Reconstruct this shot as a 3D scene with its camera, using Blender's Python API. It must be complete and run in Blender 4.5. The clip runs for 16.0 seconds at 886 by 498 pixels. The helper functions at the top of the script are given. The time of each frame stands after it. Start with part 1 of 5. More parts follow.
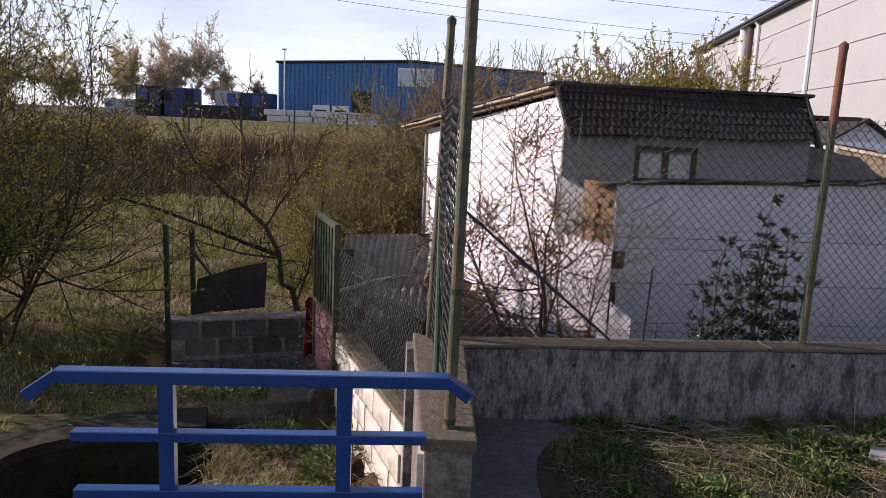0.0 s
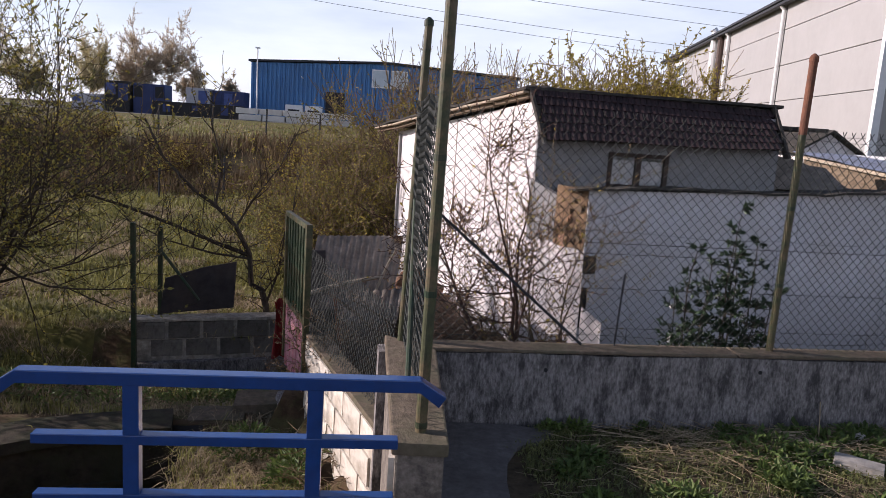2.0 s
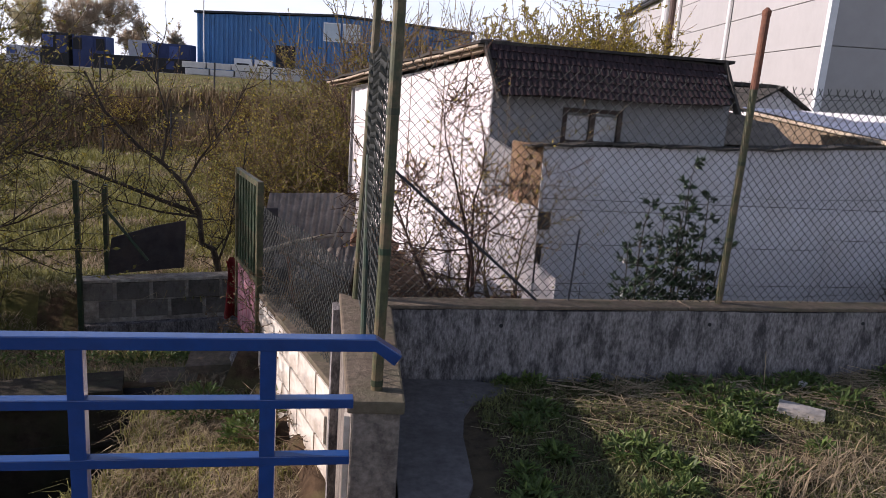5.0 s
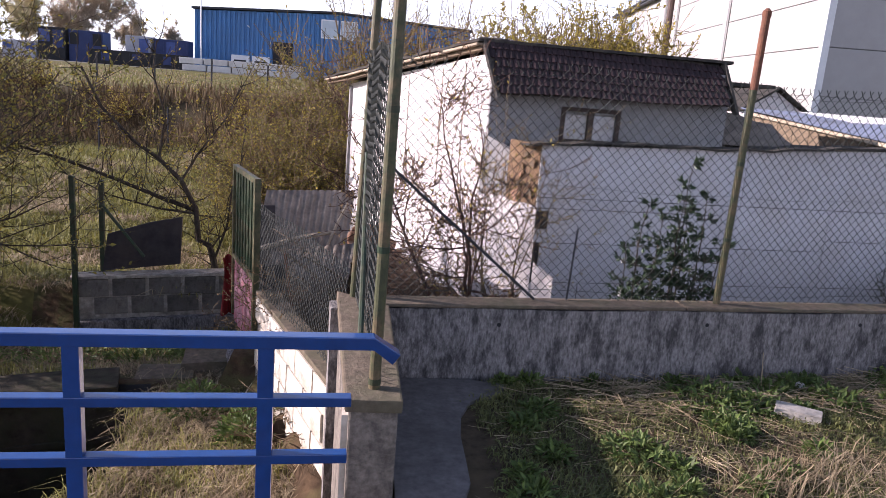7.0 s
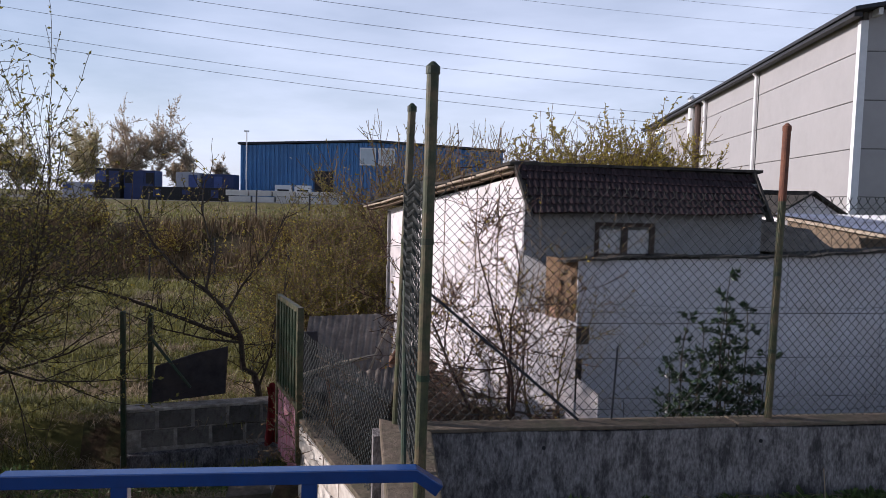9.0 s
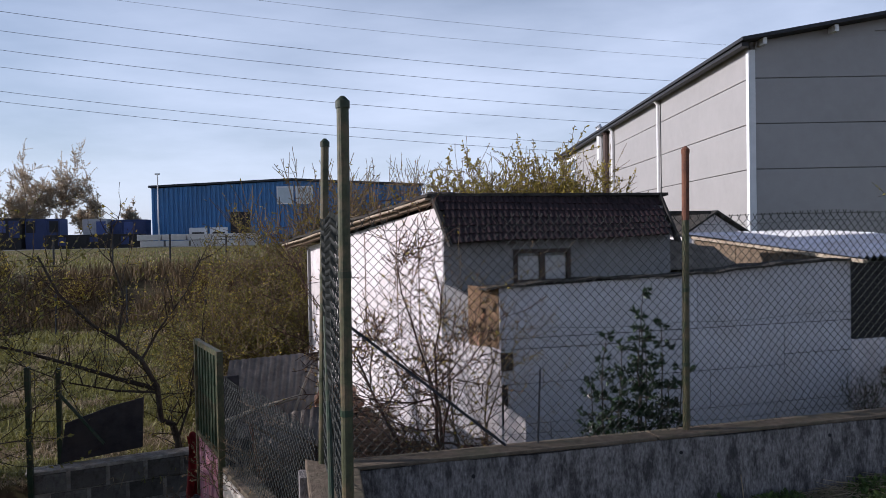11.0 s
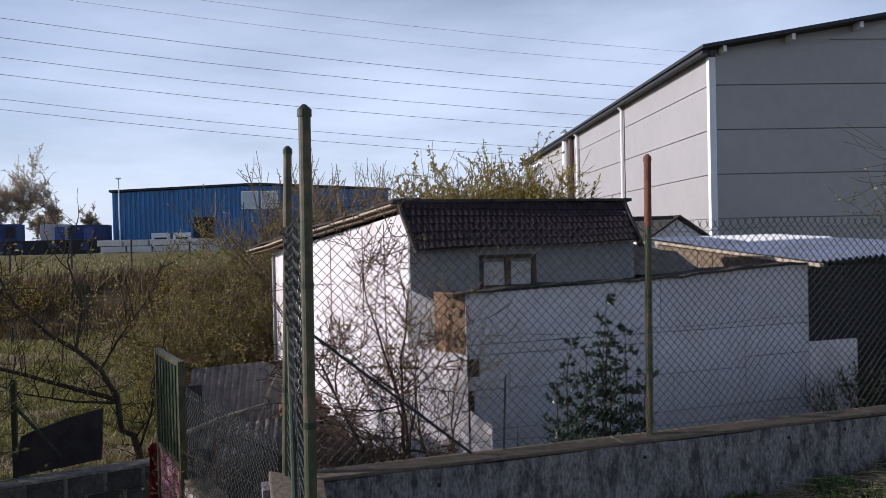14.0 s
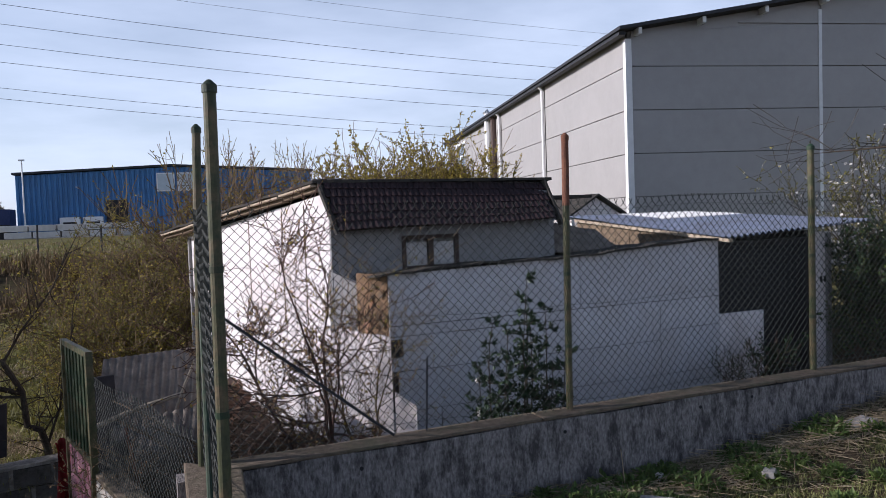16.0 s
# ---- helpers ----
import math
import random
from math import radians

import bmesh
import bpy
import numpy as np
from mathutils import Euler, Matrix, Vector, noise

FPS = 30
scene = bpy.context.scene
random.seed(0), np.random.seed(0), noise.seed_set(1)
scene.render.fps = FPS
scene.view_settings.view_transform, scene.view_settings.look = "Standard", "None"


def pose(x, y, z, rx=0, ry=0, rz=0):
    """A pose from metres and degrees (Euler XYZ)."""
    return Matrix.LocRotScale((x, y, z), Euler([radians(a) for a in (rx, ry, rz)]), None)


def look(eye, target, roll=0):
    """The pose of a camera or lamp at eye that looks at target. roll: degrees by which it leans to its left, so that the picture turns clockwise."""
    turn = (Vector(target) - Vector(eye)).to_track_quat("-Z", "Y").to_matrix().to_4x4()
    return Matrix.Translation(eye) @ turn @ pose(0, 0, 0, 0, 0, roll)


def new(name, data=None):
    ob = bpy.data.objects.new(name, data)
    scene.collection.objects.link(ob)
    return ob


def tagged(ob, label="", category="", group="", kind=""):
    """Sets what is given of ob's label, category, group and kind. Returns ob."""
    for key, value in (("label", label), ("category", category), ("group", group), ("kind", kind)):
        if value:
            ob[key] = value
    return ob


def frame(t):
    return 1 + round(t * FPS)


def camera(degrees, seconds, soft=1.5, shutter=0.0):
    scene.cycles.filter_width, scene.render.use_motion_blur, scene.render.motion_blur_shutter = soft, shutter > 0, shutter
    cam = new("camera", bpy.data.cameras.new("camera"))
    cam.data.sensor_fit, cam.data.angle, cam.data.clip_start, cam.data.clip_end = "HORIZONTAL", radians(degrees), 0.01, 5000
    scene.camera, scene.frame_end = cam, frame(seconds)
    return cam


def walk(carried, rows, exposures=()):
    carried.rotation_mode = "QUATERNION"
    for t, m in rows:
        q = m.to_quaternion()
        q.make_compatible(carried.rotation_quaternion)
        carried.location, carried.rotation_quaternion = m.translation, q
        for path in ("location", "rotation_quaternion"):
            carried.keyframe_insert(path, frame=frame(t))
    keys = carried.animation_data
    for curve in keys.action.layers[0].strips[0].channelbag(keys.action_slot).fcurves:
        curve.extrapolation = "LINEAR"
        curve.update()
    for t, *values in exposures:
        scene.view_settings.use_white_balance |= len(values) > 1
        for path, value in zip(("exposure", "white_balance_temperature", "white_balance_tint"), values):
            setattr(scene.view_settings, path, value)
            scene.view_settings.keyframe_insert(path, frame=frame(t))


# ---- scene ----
cam = camera(62.5, 16.0, soft=0.85)
EXPOSURES = [(0, 0.38, 6050, 20), (4.5, 0.38, 6050, 20), (6.8, 1.05, 5950, 25), (8, 0.8, 5950, 24), (9, 0.1, 5750, 18), (12.3, -0.02, 5600, 15), (16, 0.1, 5600, 15)]
PATH = [
    (0, (-0.009, -0.312, 1.641), (0.001, 1.658, 1.298), 2.5),
    (0.5, (-0.023, -0.295, 1.632), (0.041, 1.669, 1.259), 4.4),
    (1, (-0.026, -0.297, 1.633), (0.044, 1.667, 1.26), 3.8),
    (1.5, (-0.02, -0.293, 1.635), (0.077, 1.677, 1.308), 3.8),
    (2, (-0.021, -0.292, 1.635), (0.067, 1.679, 1.304), 3.8),
    (2.5, (-0.017, -0.293, 1.633), (0.026, 1.679, 1.305), 3.9),
    (3, (-0.015, -0.29, 1.635), (0.007, 1.685, 1.321), 3.5),
    (3.5, (-0.014, -0.293, 1.636), (0.036, 1.679, 1.307), 3.6),
    (4, (-0.009, -0.283, 1.632), (0.064, 1.69, 1.314), 3.3),
    (4.5, (-0.006, -0.267, 1.62), (0.11, 1.695, 1.252), 3.9),
    (4.7, (-0.009, -0.257, 1.622), (0.196, 1.686, 1.194), 3.7),
    (6.8, (-0.025, -0.24, 1.634), (0.208, 1.694, 1.179), 4.6),
    (7, (-0.024, -0.239, 1.624), (0.202, 1.699, 1.182), 4.5),
    (7.5, (-0.027, -0.252, 1.63), (0.172, 1.693, 1.212), 3.9),
    (8, (-0.032, -0.277, 1.645), (0.116, 1.684, 1.282), 4.8),
    (8.5, (-0.02, -0.296, 1.651), (0.027, 1.685, 1.382), 3.5),
    (9, (-0.012, -0.303, 1.677), (0.09, 1.69, 1.543), 1.5),
    (9.5, (-0.005, -0.322, 1.672), (0.181, 1.667, 1.571), 0.1),
    (10, (0.002, -0.324, 1.676), (0.248, 1.66, 1.608), -1.3),
    (10.2, (-0.002, -0.318, 1.664), (0.268, 1.663, 1.602), -1.3),
    (12.3, (0.022, -0.321, 1.684), (0.38, 1.647, 1.662), -2.0),
    (12.5, (0.017, -0.312, 1.688), (0.383, 1.654, 1.663), -2.4),
    (13, (0.017, -0.314, 1.688), (0.375, 1.653, 1.676), -2.0),
    (13.5, (0.02, -0.31, 1.684), (0.387, 1.655, 1.637), -1.7),
    (14, (0.021, -0.309, 1.684), (0.423, 1.65, 1.653), -1.3),
    (14.5, (0.028, -0.316, 1.685), (0.409, 1.647, 1.661), -1.8),
    (15, (0.035, -0.311, 1.685), (0.443, 1.647, 1.663), -2.2),
    (15.5, (0.047, -0.306, 1.683), (0.502, 1.641, 1.631), -2.3),
    (16, (0.064, -0.267, 1.681), (0.662, 1.64, 1.591), -2.0),
]
walk(cam, [(t, look(e, g, r)) for t, e, g, r in PATH], EXPOSURES)

# ---- world, sun, exposure ----
SUN = Vector((-0.90, 0.15, 0.385)).normalized()
world = bpy.data.worlds.new("sky")
scene.world = world
world.use_nodes = True
wn, wl = world.node_tree.nodes, world.node_tree.links
sky = wn.new("ShaderNodeTexSky")
sky.sky_type, sky.sun_disc = "NISHITA", False
sky.sun_elevation = math.asin(SUN.z)
sky.sun_rotation = math.atan2(SUN.x, SUN.y)
sky.altitude, sky.air_density, sky.dust_density, sky.ozone_density = 200, 1.1, 0.8, 1.6
wcoord = wn.new("ShaderNodeTexCoord")
wmap = wn.new("ShaderNodeMapping")
wmap.inputs["Rotation"].default_value = (0.35, 0.45, 0.5)
wmap.inputs["Scale"].default_value = (0.9, 2.2, 4.2)
wnoise = wn.new("ShaderNodeTexNoise")
wnoise.inputs["Scale"].default_value, wnoise.inputs["Detail"].default_value = 1.3, 7
wnoise.inputs["Roughness"].default_value = 0.55
wramp = wn.new("ShaderNodeValToRGB")
wramp.color_ramp.elements[0].position, wramp.color_ramp.elements[1].position = 0.37, 0.76
wramp.color_ramp.elements[0].color = (0.30, 0.30, 0.30, 1)
wramp.color_ramp.elements[1].color = (0.88, 0.88, 0.88, 1)
wmix = wn.new("ShaderNodeMix")
wmix.data_type = "RGBA"
wmix.inputs["B"].default_value = (14.2, 14.7, 15.8, 1)
wl.new(wcoord.outputs["Generated"], wmap.inputs["Vector"])
wl.new(wmap.outputs["Vector"], wnoise.inputs["Vector"])
wl.new(wnoise.outputs["Fac"], wramp.inputs["Fac"])
wsep = wn.new("ShaderNodeSeparateXYZ")
wl.new(wcoord.outputs["Generated"], wsep.inputs["Vector"])
wthin = wn.new("ShaderNodeMapRange")
wthin.inputs["From Min"].default_value, wthin.inputs["From Max"].default_value = 0.02, 0.5
wthin.inputs["To Min"].default_value, wthin.inputs["To Max"].default_value = 1.3, 0.1
wl.new(wsep.outputs["Z"], wthin.inputs["Value"])
wcover = wn.new("ShaderNodeMath")
wcover.operation, wcover.use_clamp = "MULTIPLY", True
wl.new(wramp.outputs["Color"], wcover.inputs[0])
wl.new(wthin.outputs["Result"], wcover.inputs[1])
wl.new(wcover.outputs["Value"], wmix.inputs["Factor"])
wl.new(sky.outputs["Color"], wmix.inputs["A"])
wl.new(wmix.outputs["Result"], wn["Background"].inputs["Color"])
wn["Background"].inputs["Strength"].default_value = 0.073
sun = new("sun", bpy.data.lights.new("sun", "SUN"))
sun.data.energy, sun.data.angle, sun.data.color = 5.0, radians(0.55), (1.0, 0.88, 0.77)
sun.matrix_world = look(SUN * 50, (0, 0, 0))

# ---- materials ----
MATS = {}


def mat(name, a, b=None, scale=8.0, rough=0.8, bump=0.3, stain=None, stain_scale=1.2, stain_amount=0.5, metal=0.0,
        stretch=(1, 1, 1), jitter=0.0, translucent=0.0, island=False):
    """A surface with grain between two colours, larger stains and fine relief."""
    if name in MATS:
        return MATS[name]
    m = MATS[name] = bpy.data.materials.new(name)
    m.use_nodes = True
    n, l = m.node_tree.nodes, m.node_tree.links
    p = n["Principled BSDF"]
    b = b or tuple(c * 0.75 for c in a)
    co = n.new("ShaderNodeTexCoord")
    mp = n.new("ShaderNodeMapping")
    mp.inputs["Scale"].default_value = stretch
    l.new(co.outputs["Object"], mp.inputs["Vector"])
    g = n.new("ShaderNodeTexNoise")
    g.inputs["Scale"].default_value, g.inputs["Detail"].default_value, g.inputs["Roughness"].default_value = scale, 8, 0.65
    l.new(mp.outputs["Vector"], g.inputs["Vector"])
    r = n.new("ShaderNodeValToRGB")
    r.color_ramp.elements[0].position, r.color_ramp.elements[1].position = 0.32, 0.68
    r.color_ramp.elements[0].color, r.color_ramp.elements[1].color = (*a, 1), (*b, 1)
    l.new(g.outputs["Fac"], r.inputs["Fac"])
    col = r.outputs["Color"]
    if stain:
        s = n.new("ShaderNodeTexNoise")
        s.inputs["Scale"].default_value, s.inputs["Detail"].default_value = stain_scale, 6
        s.inputs["Roughness"].default_value = 0.7
        l.new(mp.outputs["Vector"], s.inputs["Vector"])
        sr = n.new("ShaderNodeValToRGB")
        sr.color_ramp.elements[0].position, sr.color_ramp.elements[1].position = 0.45, 0.62
        sr.color_ramp.elements[1].color = (stain_amount, stain_amount, stain_amount, 1)
        l.new(s.outputs["Fac"], sr.inputs["Fac"])
        mx = n.new("ShaderNodeMix")
        mx.data_type = "RGBA"
        mx.inputs["B"].default_value = (*stain, 1)
        l.new(sr.outputs["Color"], mx.inputs["Factor"])
        l.new(col, mx.inputs["A"])
        col = mx.outputs["Result"]
    if jitter:
        rnd = n.new("ShaderNodeNewGeometry").outputs["Random Per Island"] if island else n.new("ShaderNodeObjectInfo").outputs["Random"]
        mr = n.new("ShaderNodeMapRange")
        mr.inputs["To Min"].default_value, mr.inputs["To Max"].default_value = 1 - jitter, 1 + jitter
        l.new(rnd, mr.inputs["Value"])
        h = n.new("ShaderNodeHueSaturation")
        l.new(mr.outputs["Result"], h.inputs["Value"])
        l.new(col, h.inputs["Color"])
        col = h.outputs["Color"]
    l.new(col, p.inputs["Base Color"])
    p.inputs["Roughness"].default_value, p.inputs["Metallic"].default_value = rough, metal
    p.inputs["Specular IOR Level"].default_value = 0.12 if rough > 0.78 else 0.35
    if bump:
        bp = n.new("ShaderNodeBump")
        bp.inputs["Strength"].default_value, bp.inputs["Distance"].default_value = bump, 0.02
        l.new(g.outputs["Fac"], bp.inputs["Height"])
        l.new(bp.outputs["Normal"], p.inputs["Normal"])
    if translucent:
        t = n.new("ShaderNodeBsdfTranslucent")
        l.new(col, t.inputs["Color"])
        ms = n.new("ShaderNodeMixShader")
        ms.inputs["Fac"].default_value = translucent
        l.new(p.outputs["BSDF"], ms.inputs[1])
        l.new(t.outputs["BSDF"], ms.inputs[2])
        l.new(ms.outputs["Shader"], n["Material Output"].inputs["Surface"])
    return m


def glass_mat():
    if "glass" not in MATS:
        m = MATS["glass"] = bpy.data.materials.new("glass")
        m.use_nodes = True
        p = m.node_tree.nodes["Principled BSDF"]
        p.inputs["Base Color"].default_value = (0.95, 0.97, 0.97, 1)
        p.inputs["Roughness"].default_value = 0.06
        p.inputs["Transmission Weight"].default_value = 0.9
    return MATS["glass"]


M_CONC = mat("concrete_weathered", (0.37, 0.34, 0.325), (0.11, 0.10, 0.096), 70, 0.92, 0.8, (0.036, 0.034, 0.035), 13, 0.8, stretch=(1, 1, 0.4))
M_PIER = mat("concrete_pier", (0.30, 0.26, 0.22), (0.13, 0.112, 0.095), 30, 0.95, 0.8, (0.045, 0.042, 0.038), 8, 0.6)
# mossy concrete, with the deep shade of the ditch put into its colour
M_CONCDARK = mat("concrete_mossy_shaded", (0.07, 0.057, 0.042), (0.03, 0.026, 0.02), 9, 0.95, 0.7, (0.05, 0.055, 0.03), 2.5, 0.7)
M_CONC_TOP = mat("concrete_coping", (0.19, 0.15, 0.11), (0.095, 0.075, 0.056), 18, 0.95, 0.6, (0.10, 0.10, 0.06), 4, 0.5)
M_SLAB = mat("concrete_path", (0.20, 0.18, 0.17), (0.12, 0.108, 0.10), 22, 0.95, 0.4, (0.09, 0.08, 0.07), 2, 0.5)
M_BLOCK = mat("cement_block", (0.17, 0.155, 0.135), (0.07, 0.063, 0.055), 16, 0.95, 0.8, (0.26, 0.235, 0.2), 6, 0.45, jitter=0.3)
M_MORTAR = mat("mortar", (0.52, 0.47, 0.40), (0.26, 0.23, 0.195), 14, 0.95, 0.8, (0.10, 0.09, 0.075), 5, 0.6)
M_WBLOCK = mat("whitewashed_block", (0.70, 0.64, 0.55), (0.55, 0.49, 0.41), 10, 0.9, 0.5, (0.30, 0.24, 0.18), 5, 0.5, jitter=0.12)
M_WHITE = mat("white_sheet", (0.67, 0.655, 0.665), (0.57, 0.555, 0.565), 9, 0.75, 0.2, (0.50, 0.46, 0.43), 2.2, 0.45, jitter=0.06)
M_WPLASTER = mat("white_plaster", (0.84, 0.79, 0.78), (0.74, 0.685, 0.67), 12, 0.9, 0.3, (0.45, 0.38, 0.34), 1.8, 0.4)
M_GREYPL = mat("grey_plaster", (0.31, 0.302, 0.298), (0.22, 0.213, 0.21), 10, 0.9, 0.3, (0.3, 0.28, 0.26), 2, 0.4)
M_FOAM = mat("bare_insulation", (0.38, 0.25, 0.15), (0.13, 0.085, 0.055), 14, 0.95, 1.0, (0.16, 0.09, 0.05), 6, 0.6)
M_GREEN = mat("green_paint", (0.08, 0.086, 0.038), (0.038, 0.043, 0.022), 30, 0.55, 0.2, (0.22, 0.14, 0.08), 9, 0.45)
M_GREENDARK = mat("dark_green_paint", (0.026, 0.05, 0.024), (0.015, 0.03, 0.015), 30, 0.5, 0.2, (0.12, 0.07, 0.04), 8, 0.3)
M_RUST = mat("rusty_steel", (0.22, 0.10, 0.06), (0.12, 0.06, 0.045), 30, 0.8, 0.4)
M_BLUE = mat("blue_paint", (0.004, 0.05, 0.21), (0.003, 0.037, 0.155), 14, 0.3, 0.04, (0.02, 0.05, 0.18), 5, 0.3)
M_BLUE.node_tree.nodes["Principled BSDF"].inputs["Coat Weight"].default_value = 0.5
M_BLUE.node_tree.nodes["Principled BSDF"].inputs["Coat Roughness"].default_value = 0.15
M_WIRE = mat("green_wire", (0.03, 0.034, 0.028), (0.018, 0.021, 0.018), 30, 0.75, 0.0)
M_TILE = mat("brown_shingle", (0.042, 0.022, 0.022), (0.016, 0.009, 0.010), 14, 0.75, 0.5, (0.05, 0.04, 0.035), 5, 0.45, jitter=0.28)
M_FELT = mat("roofing_felt", (0.06, 0.055, 0.05), (0.03, 0.028, 0.026), 16, 0.9, 0.5, (0.13, 0.11, 0.085), 5, 0.4)
M_OLDWOOD = mat("weathered_wood", (0.25, 0.19, 0.13), (0.13, 0.095, 0.065), 10, 0.85, 0.4, (0.09, 0.07, 0.05), 3, 0.4, stretch=(1, 1, 5), jitter=0.12)
M_PALEWOOD = mat("pale_wood", (0.50, 0.42, 0.32), (0.34, 0.27, 0.19), 14, 0.85, 0.4, (0.2, 0.15, 0.1), 3, 0.4)
M_BOARD = mat("dark_board", (0.06, 0.054, 0.055), (0.035, 0.031, 0.032), 7, 0.8, 0.3, (0.09, 0.07, 0.06), 3, 0.4)
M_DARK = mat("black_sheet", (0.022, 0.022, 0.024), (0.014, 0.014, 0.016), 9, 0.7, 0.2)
M_ZINC = mat("corrugated_zinc", (0.17, 0.20, 0.27), (0.12, 0.14, 0.20), 6, 0.5, 0.1, (0.10, 0.10, 0.11), 1.5, 0.5, metal=0.25)
# near-white copy of the zinc: sun glare put into the colour
M_ZINCSUNLIT = mat("sunlit_corrugated_sheet", (0.74, 0.74, 0.73), (0.62, 0.62, 0.61), 6, 0.45, 0.1, (0.4, 0.38, 0.36), 1.5, 0.4)
M_HALLGREY = mat("grey_cladding", (0.36, 0.345, 0.33), (0.33, 0.315, 0.30), 3, 0.5, 0.03, (0.40, 0.38, 0.365), 0.4, 0.4)
M_HALLTRIM = mat("white_trim", (0.78, 0.78, 0.77), (0.70, 0.70, 0.69), 6, 0.5, 0.05)
M_JOINT = mat("grey_joint", (0.20, 0.195, 0.19), (0.15, 0.145, 0.14), 8, 0.7, 0.1)
M_DARKTRIM = mat("dark_trim", (0.035, 0.036, 0.04), (0.025, 0.025, 0.03), 8, 0.6, 0.1)
M_HALLBLUE = mat("blue_cladding", (0.075, 0.21, 0.44), (0.062, 0.175, 0.38), 2, 0.5, 0.02, (0.06, 0.13, 0.26), 0.3, 0.4)
M_BARK = mat("bark", (0.075, 0.056, 0.042), (0.035, 0.027, 0.021), 40, 0.95, 0.6, (0.10, 0.095, 0.07), 6, 0.4)
M_TWIG = mat("reddish_twig", (0.10, 0.058, 0.044), (0.05, 0.03, 0.024), 40, 0.9, 0.2)
M_TWIGPALE = mat("pale_twig", (0.19, 0.14, 0.085), (0.09, 0.066, 0.042), 40, 0.9, 0.2)
M_LEAF_Y = mat("young_leaf", (0.38, 0.30, 0.05), (0.24, 0.19, 0.035), 3, 0.6, 0.0, jitter=0.4, island=True, translucent=0.4)
M_LEAF_G = mat("fresh_leaf", (0.25, 0.225, 0.055), (0.12, 0.115, 0.03), 3, 0.6, 0.0, jitter=0.4, island=True, translucent=0.35)
M_LEAF_W = mat("weed_leaf", (0.15, 0.20, 0.05), (0.07, 0.11, 0.028), 3, 0.55, 0.0, jitter=0.4, island=True, translucent=0.3)
M_LEAF_D = mat("evergreen_leaf", (0.024, 0.05, 0.016), (0.012, 0.028, 0.01), 3, 0.5, 0.0, jitter=0.45, island=True, translucent=0.15)
M_BLOSSOM = mat("white_blossom", (0.82, 0.78, 0.74), (0.70, 0.64, 0.6), 5, 0.7, 0.0, jitter=0.1, island=True, translucent=0.3)
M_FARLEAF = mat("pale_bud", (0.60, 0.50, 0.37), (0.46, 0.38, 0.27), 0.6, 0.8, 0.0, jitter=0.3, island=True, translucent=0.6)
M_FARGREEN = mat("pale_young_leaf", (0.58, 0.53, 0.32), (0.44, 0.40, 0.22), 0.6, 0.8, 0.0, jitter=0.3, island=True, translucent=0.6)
M_BUD = mat("brown_bud", (0.30, 0.20, 0.11), (0.19, 0.125, 0.07), 5, 0.8, 0.0, jitter=0.35, island=True)
M_GRASS = mat("green_grass", (0.33, 0.305, 0.085), (0.12, 0.118, 0.034), 2, 0.65, 0.0, jitter=0.5, island=True, translucent=0.2)
M_LAWNGRASS = mat("lawn_blade", (0.20, 0.20, 0.065), (0.07, 0.08, 0.026), 2, 0.65, 0.0, jitter=0.5, island=True, translucent=0.15)
M_FLUE = mat("brown_flue", (0.10, 0.065, 0.052), (0.06, 0.04, 0.034), 9, 0.7, 0.2)
M_STRAW = mat("dry_grass", (0.46, 0.37, 0.24), (0.18, 0.135, 0.08), 2, 0.8, 0.0, jitter=0.4, island=True, translucent=0.2)
M_REED = mat("dead_weeds", (0.24, 0.17, 0.095), (0.14, 0.10, 0.055), 2, 0.85, 0.0, jitter=0.4, island=True)
M_SOIL = mat("soil", (0.10, 0.065, 0.038), (0.04, 0.027, 0.017), 9, 1.0, 1.0, (0.09, 0.10, 0.035), 1.6, 0.7)
M_LAWN = mat("worn_lawn", (0.12, 0.088, 0.055), (0.045, 0.035, 0.022), 12, 1.0, 1.0, (0.12, 0.09, 0.05), 2.2, 0.7)
M_MEADOW = mat("meadow", (0.165, 0.155, 0.045), (0.05, 0.051, 0.016), 5, 1.0, 1.0, (0.16, 0.12, 0.055), 0.5, 0.5)
M_BANK = mat("dead_weed_bank", (0.085, 0.062, 0.036), (0.045, 0.034, 0.02), 4, 1.0, 1.0, (0.11, 0.11, 0.04), 0.7, 0.6)
# wet channel floor, nearly black: shade of the ditch is in the colour
M_MUD = mat("wet_mud_shaded", (0.02, 0.017, 0.014), (0.01, 0.009, 0.008), 7, 0.6, 0.8)
M_YARD = mat("yard_gravel", (0.17, 0.16, 0.14), (0.11, 0.105, 0.09), 3, 1.0, 0.5)
M_REDCLOTH = mat("red_plastic", (0.22, 0.016, 0.016), (0.12, 0.01, 0.012), 9, 0.6, 0.3)
M_PINK = mat("pink_striped_sheet", (0.50, 0.33, 0.35), (0.28, 0.05, 0.08), 9, 0.8, 0.2, stretch=(6, 6, 0.5))
M_BRICK = mat("old_brick", (0.50, 0.27, 0.16), (0.32, 0.17, 0.10), 20, 0.95, 0.6, (0.45, 0.38, 0.32), 6, 0.4, jitter=0.2)
M_GREYTARP = mat("grey_tarpaulin", (0.30, 0.255, 0.21), (0.12, 0.10, 0.082), 6, 0.85, 0.4, (0.16, 0.14, 0.12), 2, 0.5)
M_STONE = mat("pale_stone", (0.42, 0.39, 0.35), (0.29, 0.265, 0.235), 20, 0.95, 0.6)

# ---- mesh helpers ----


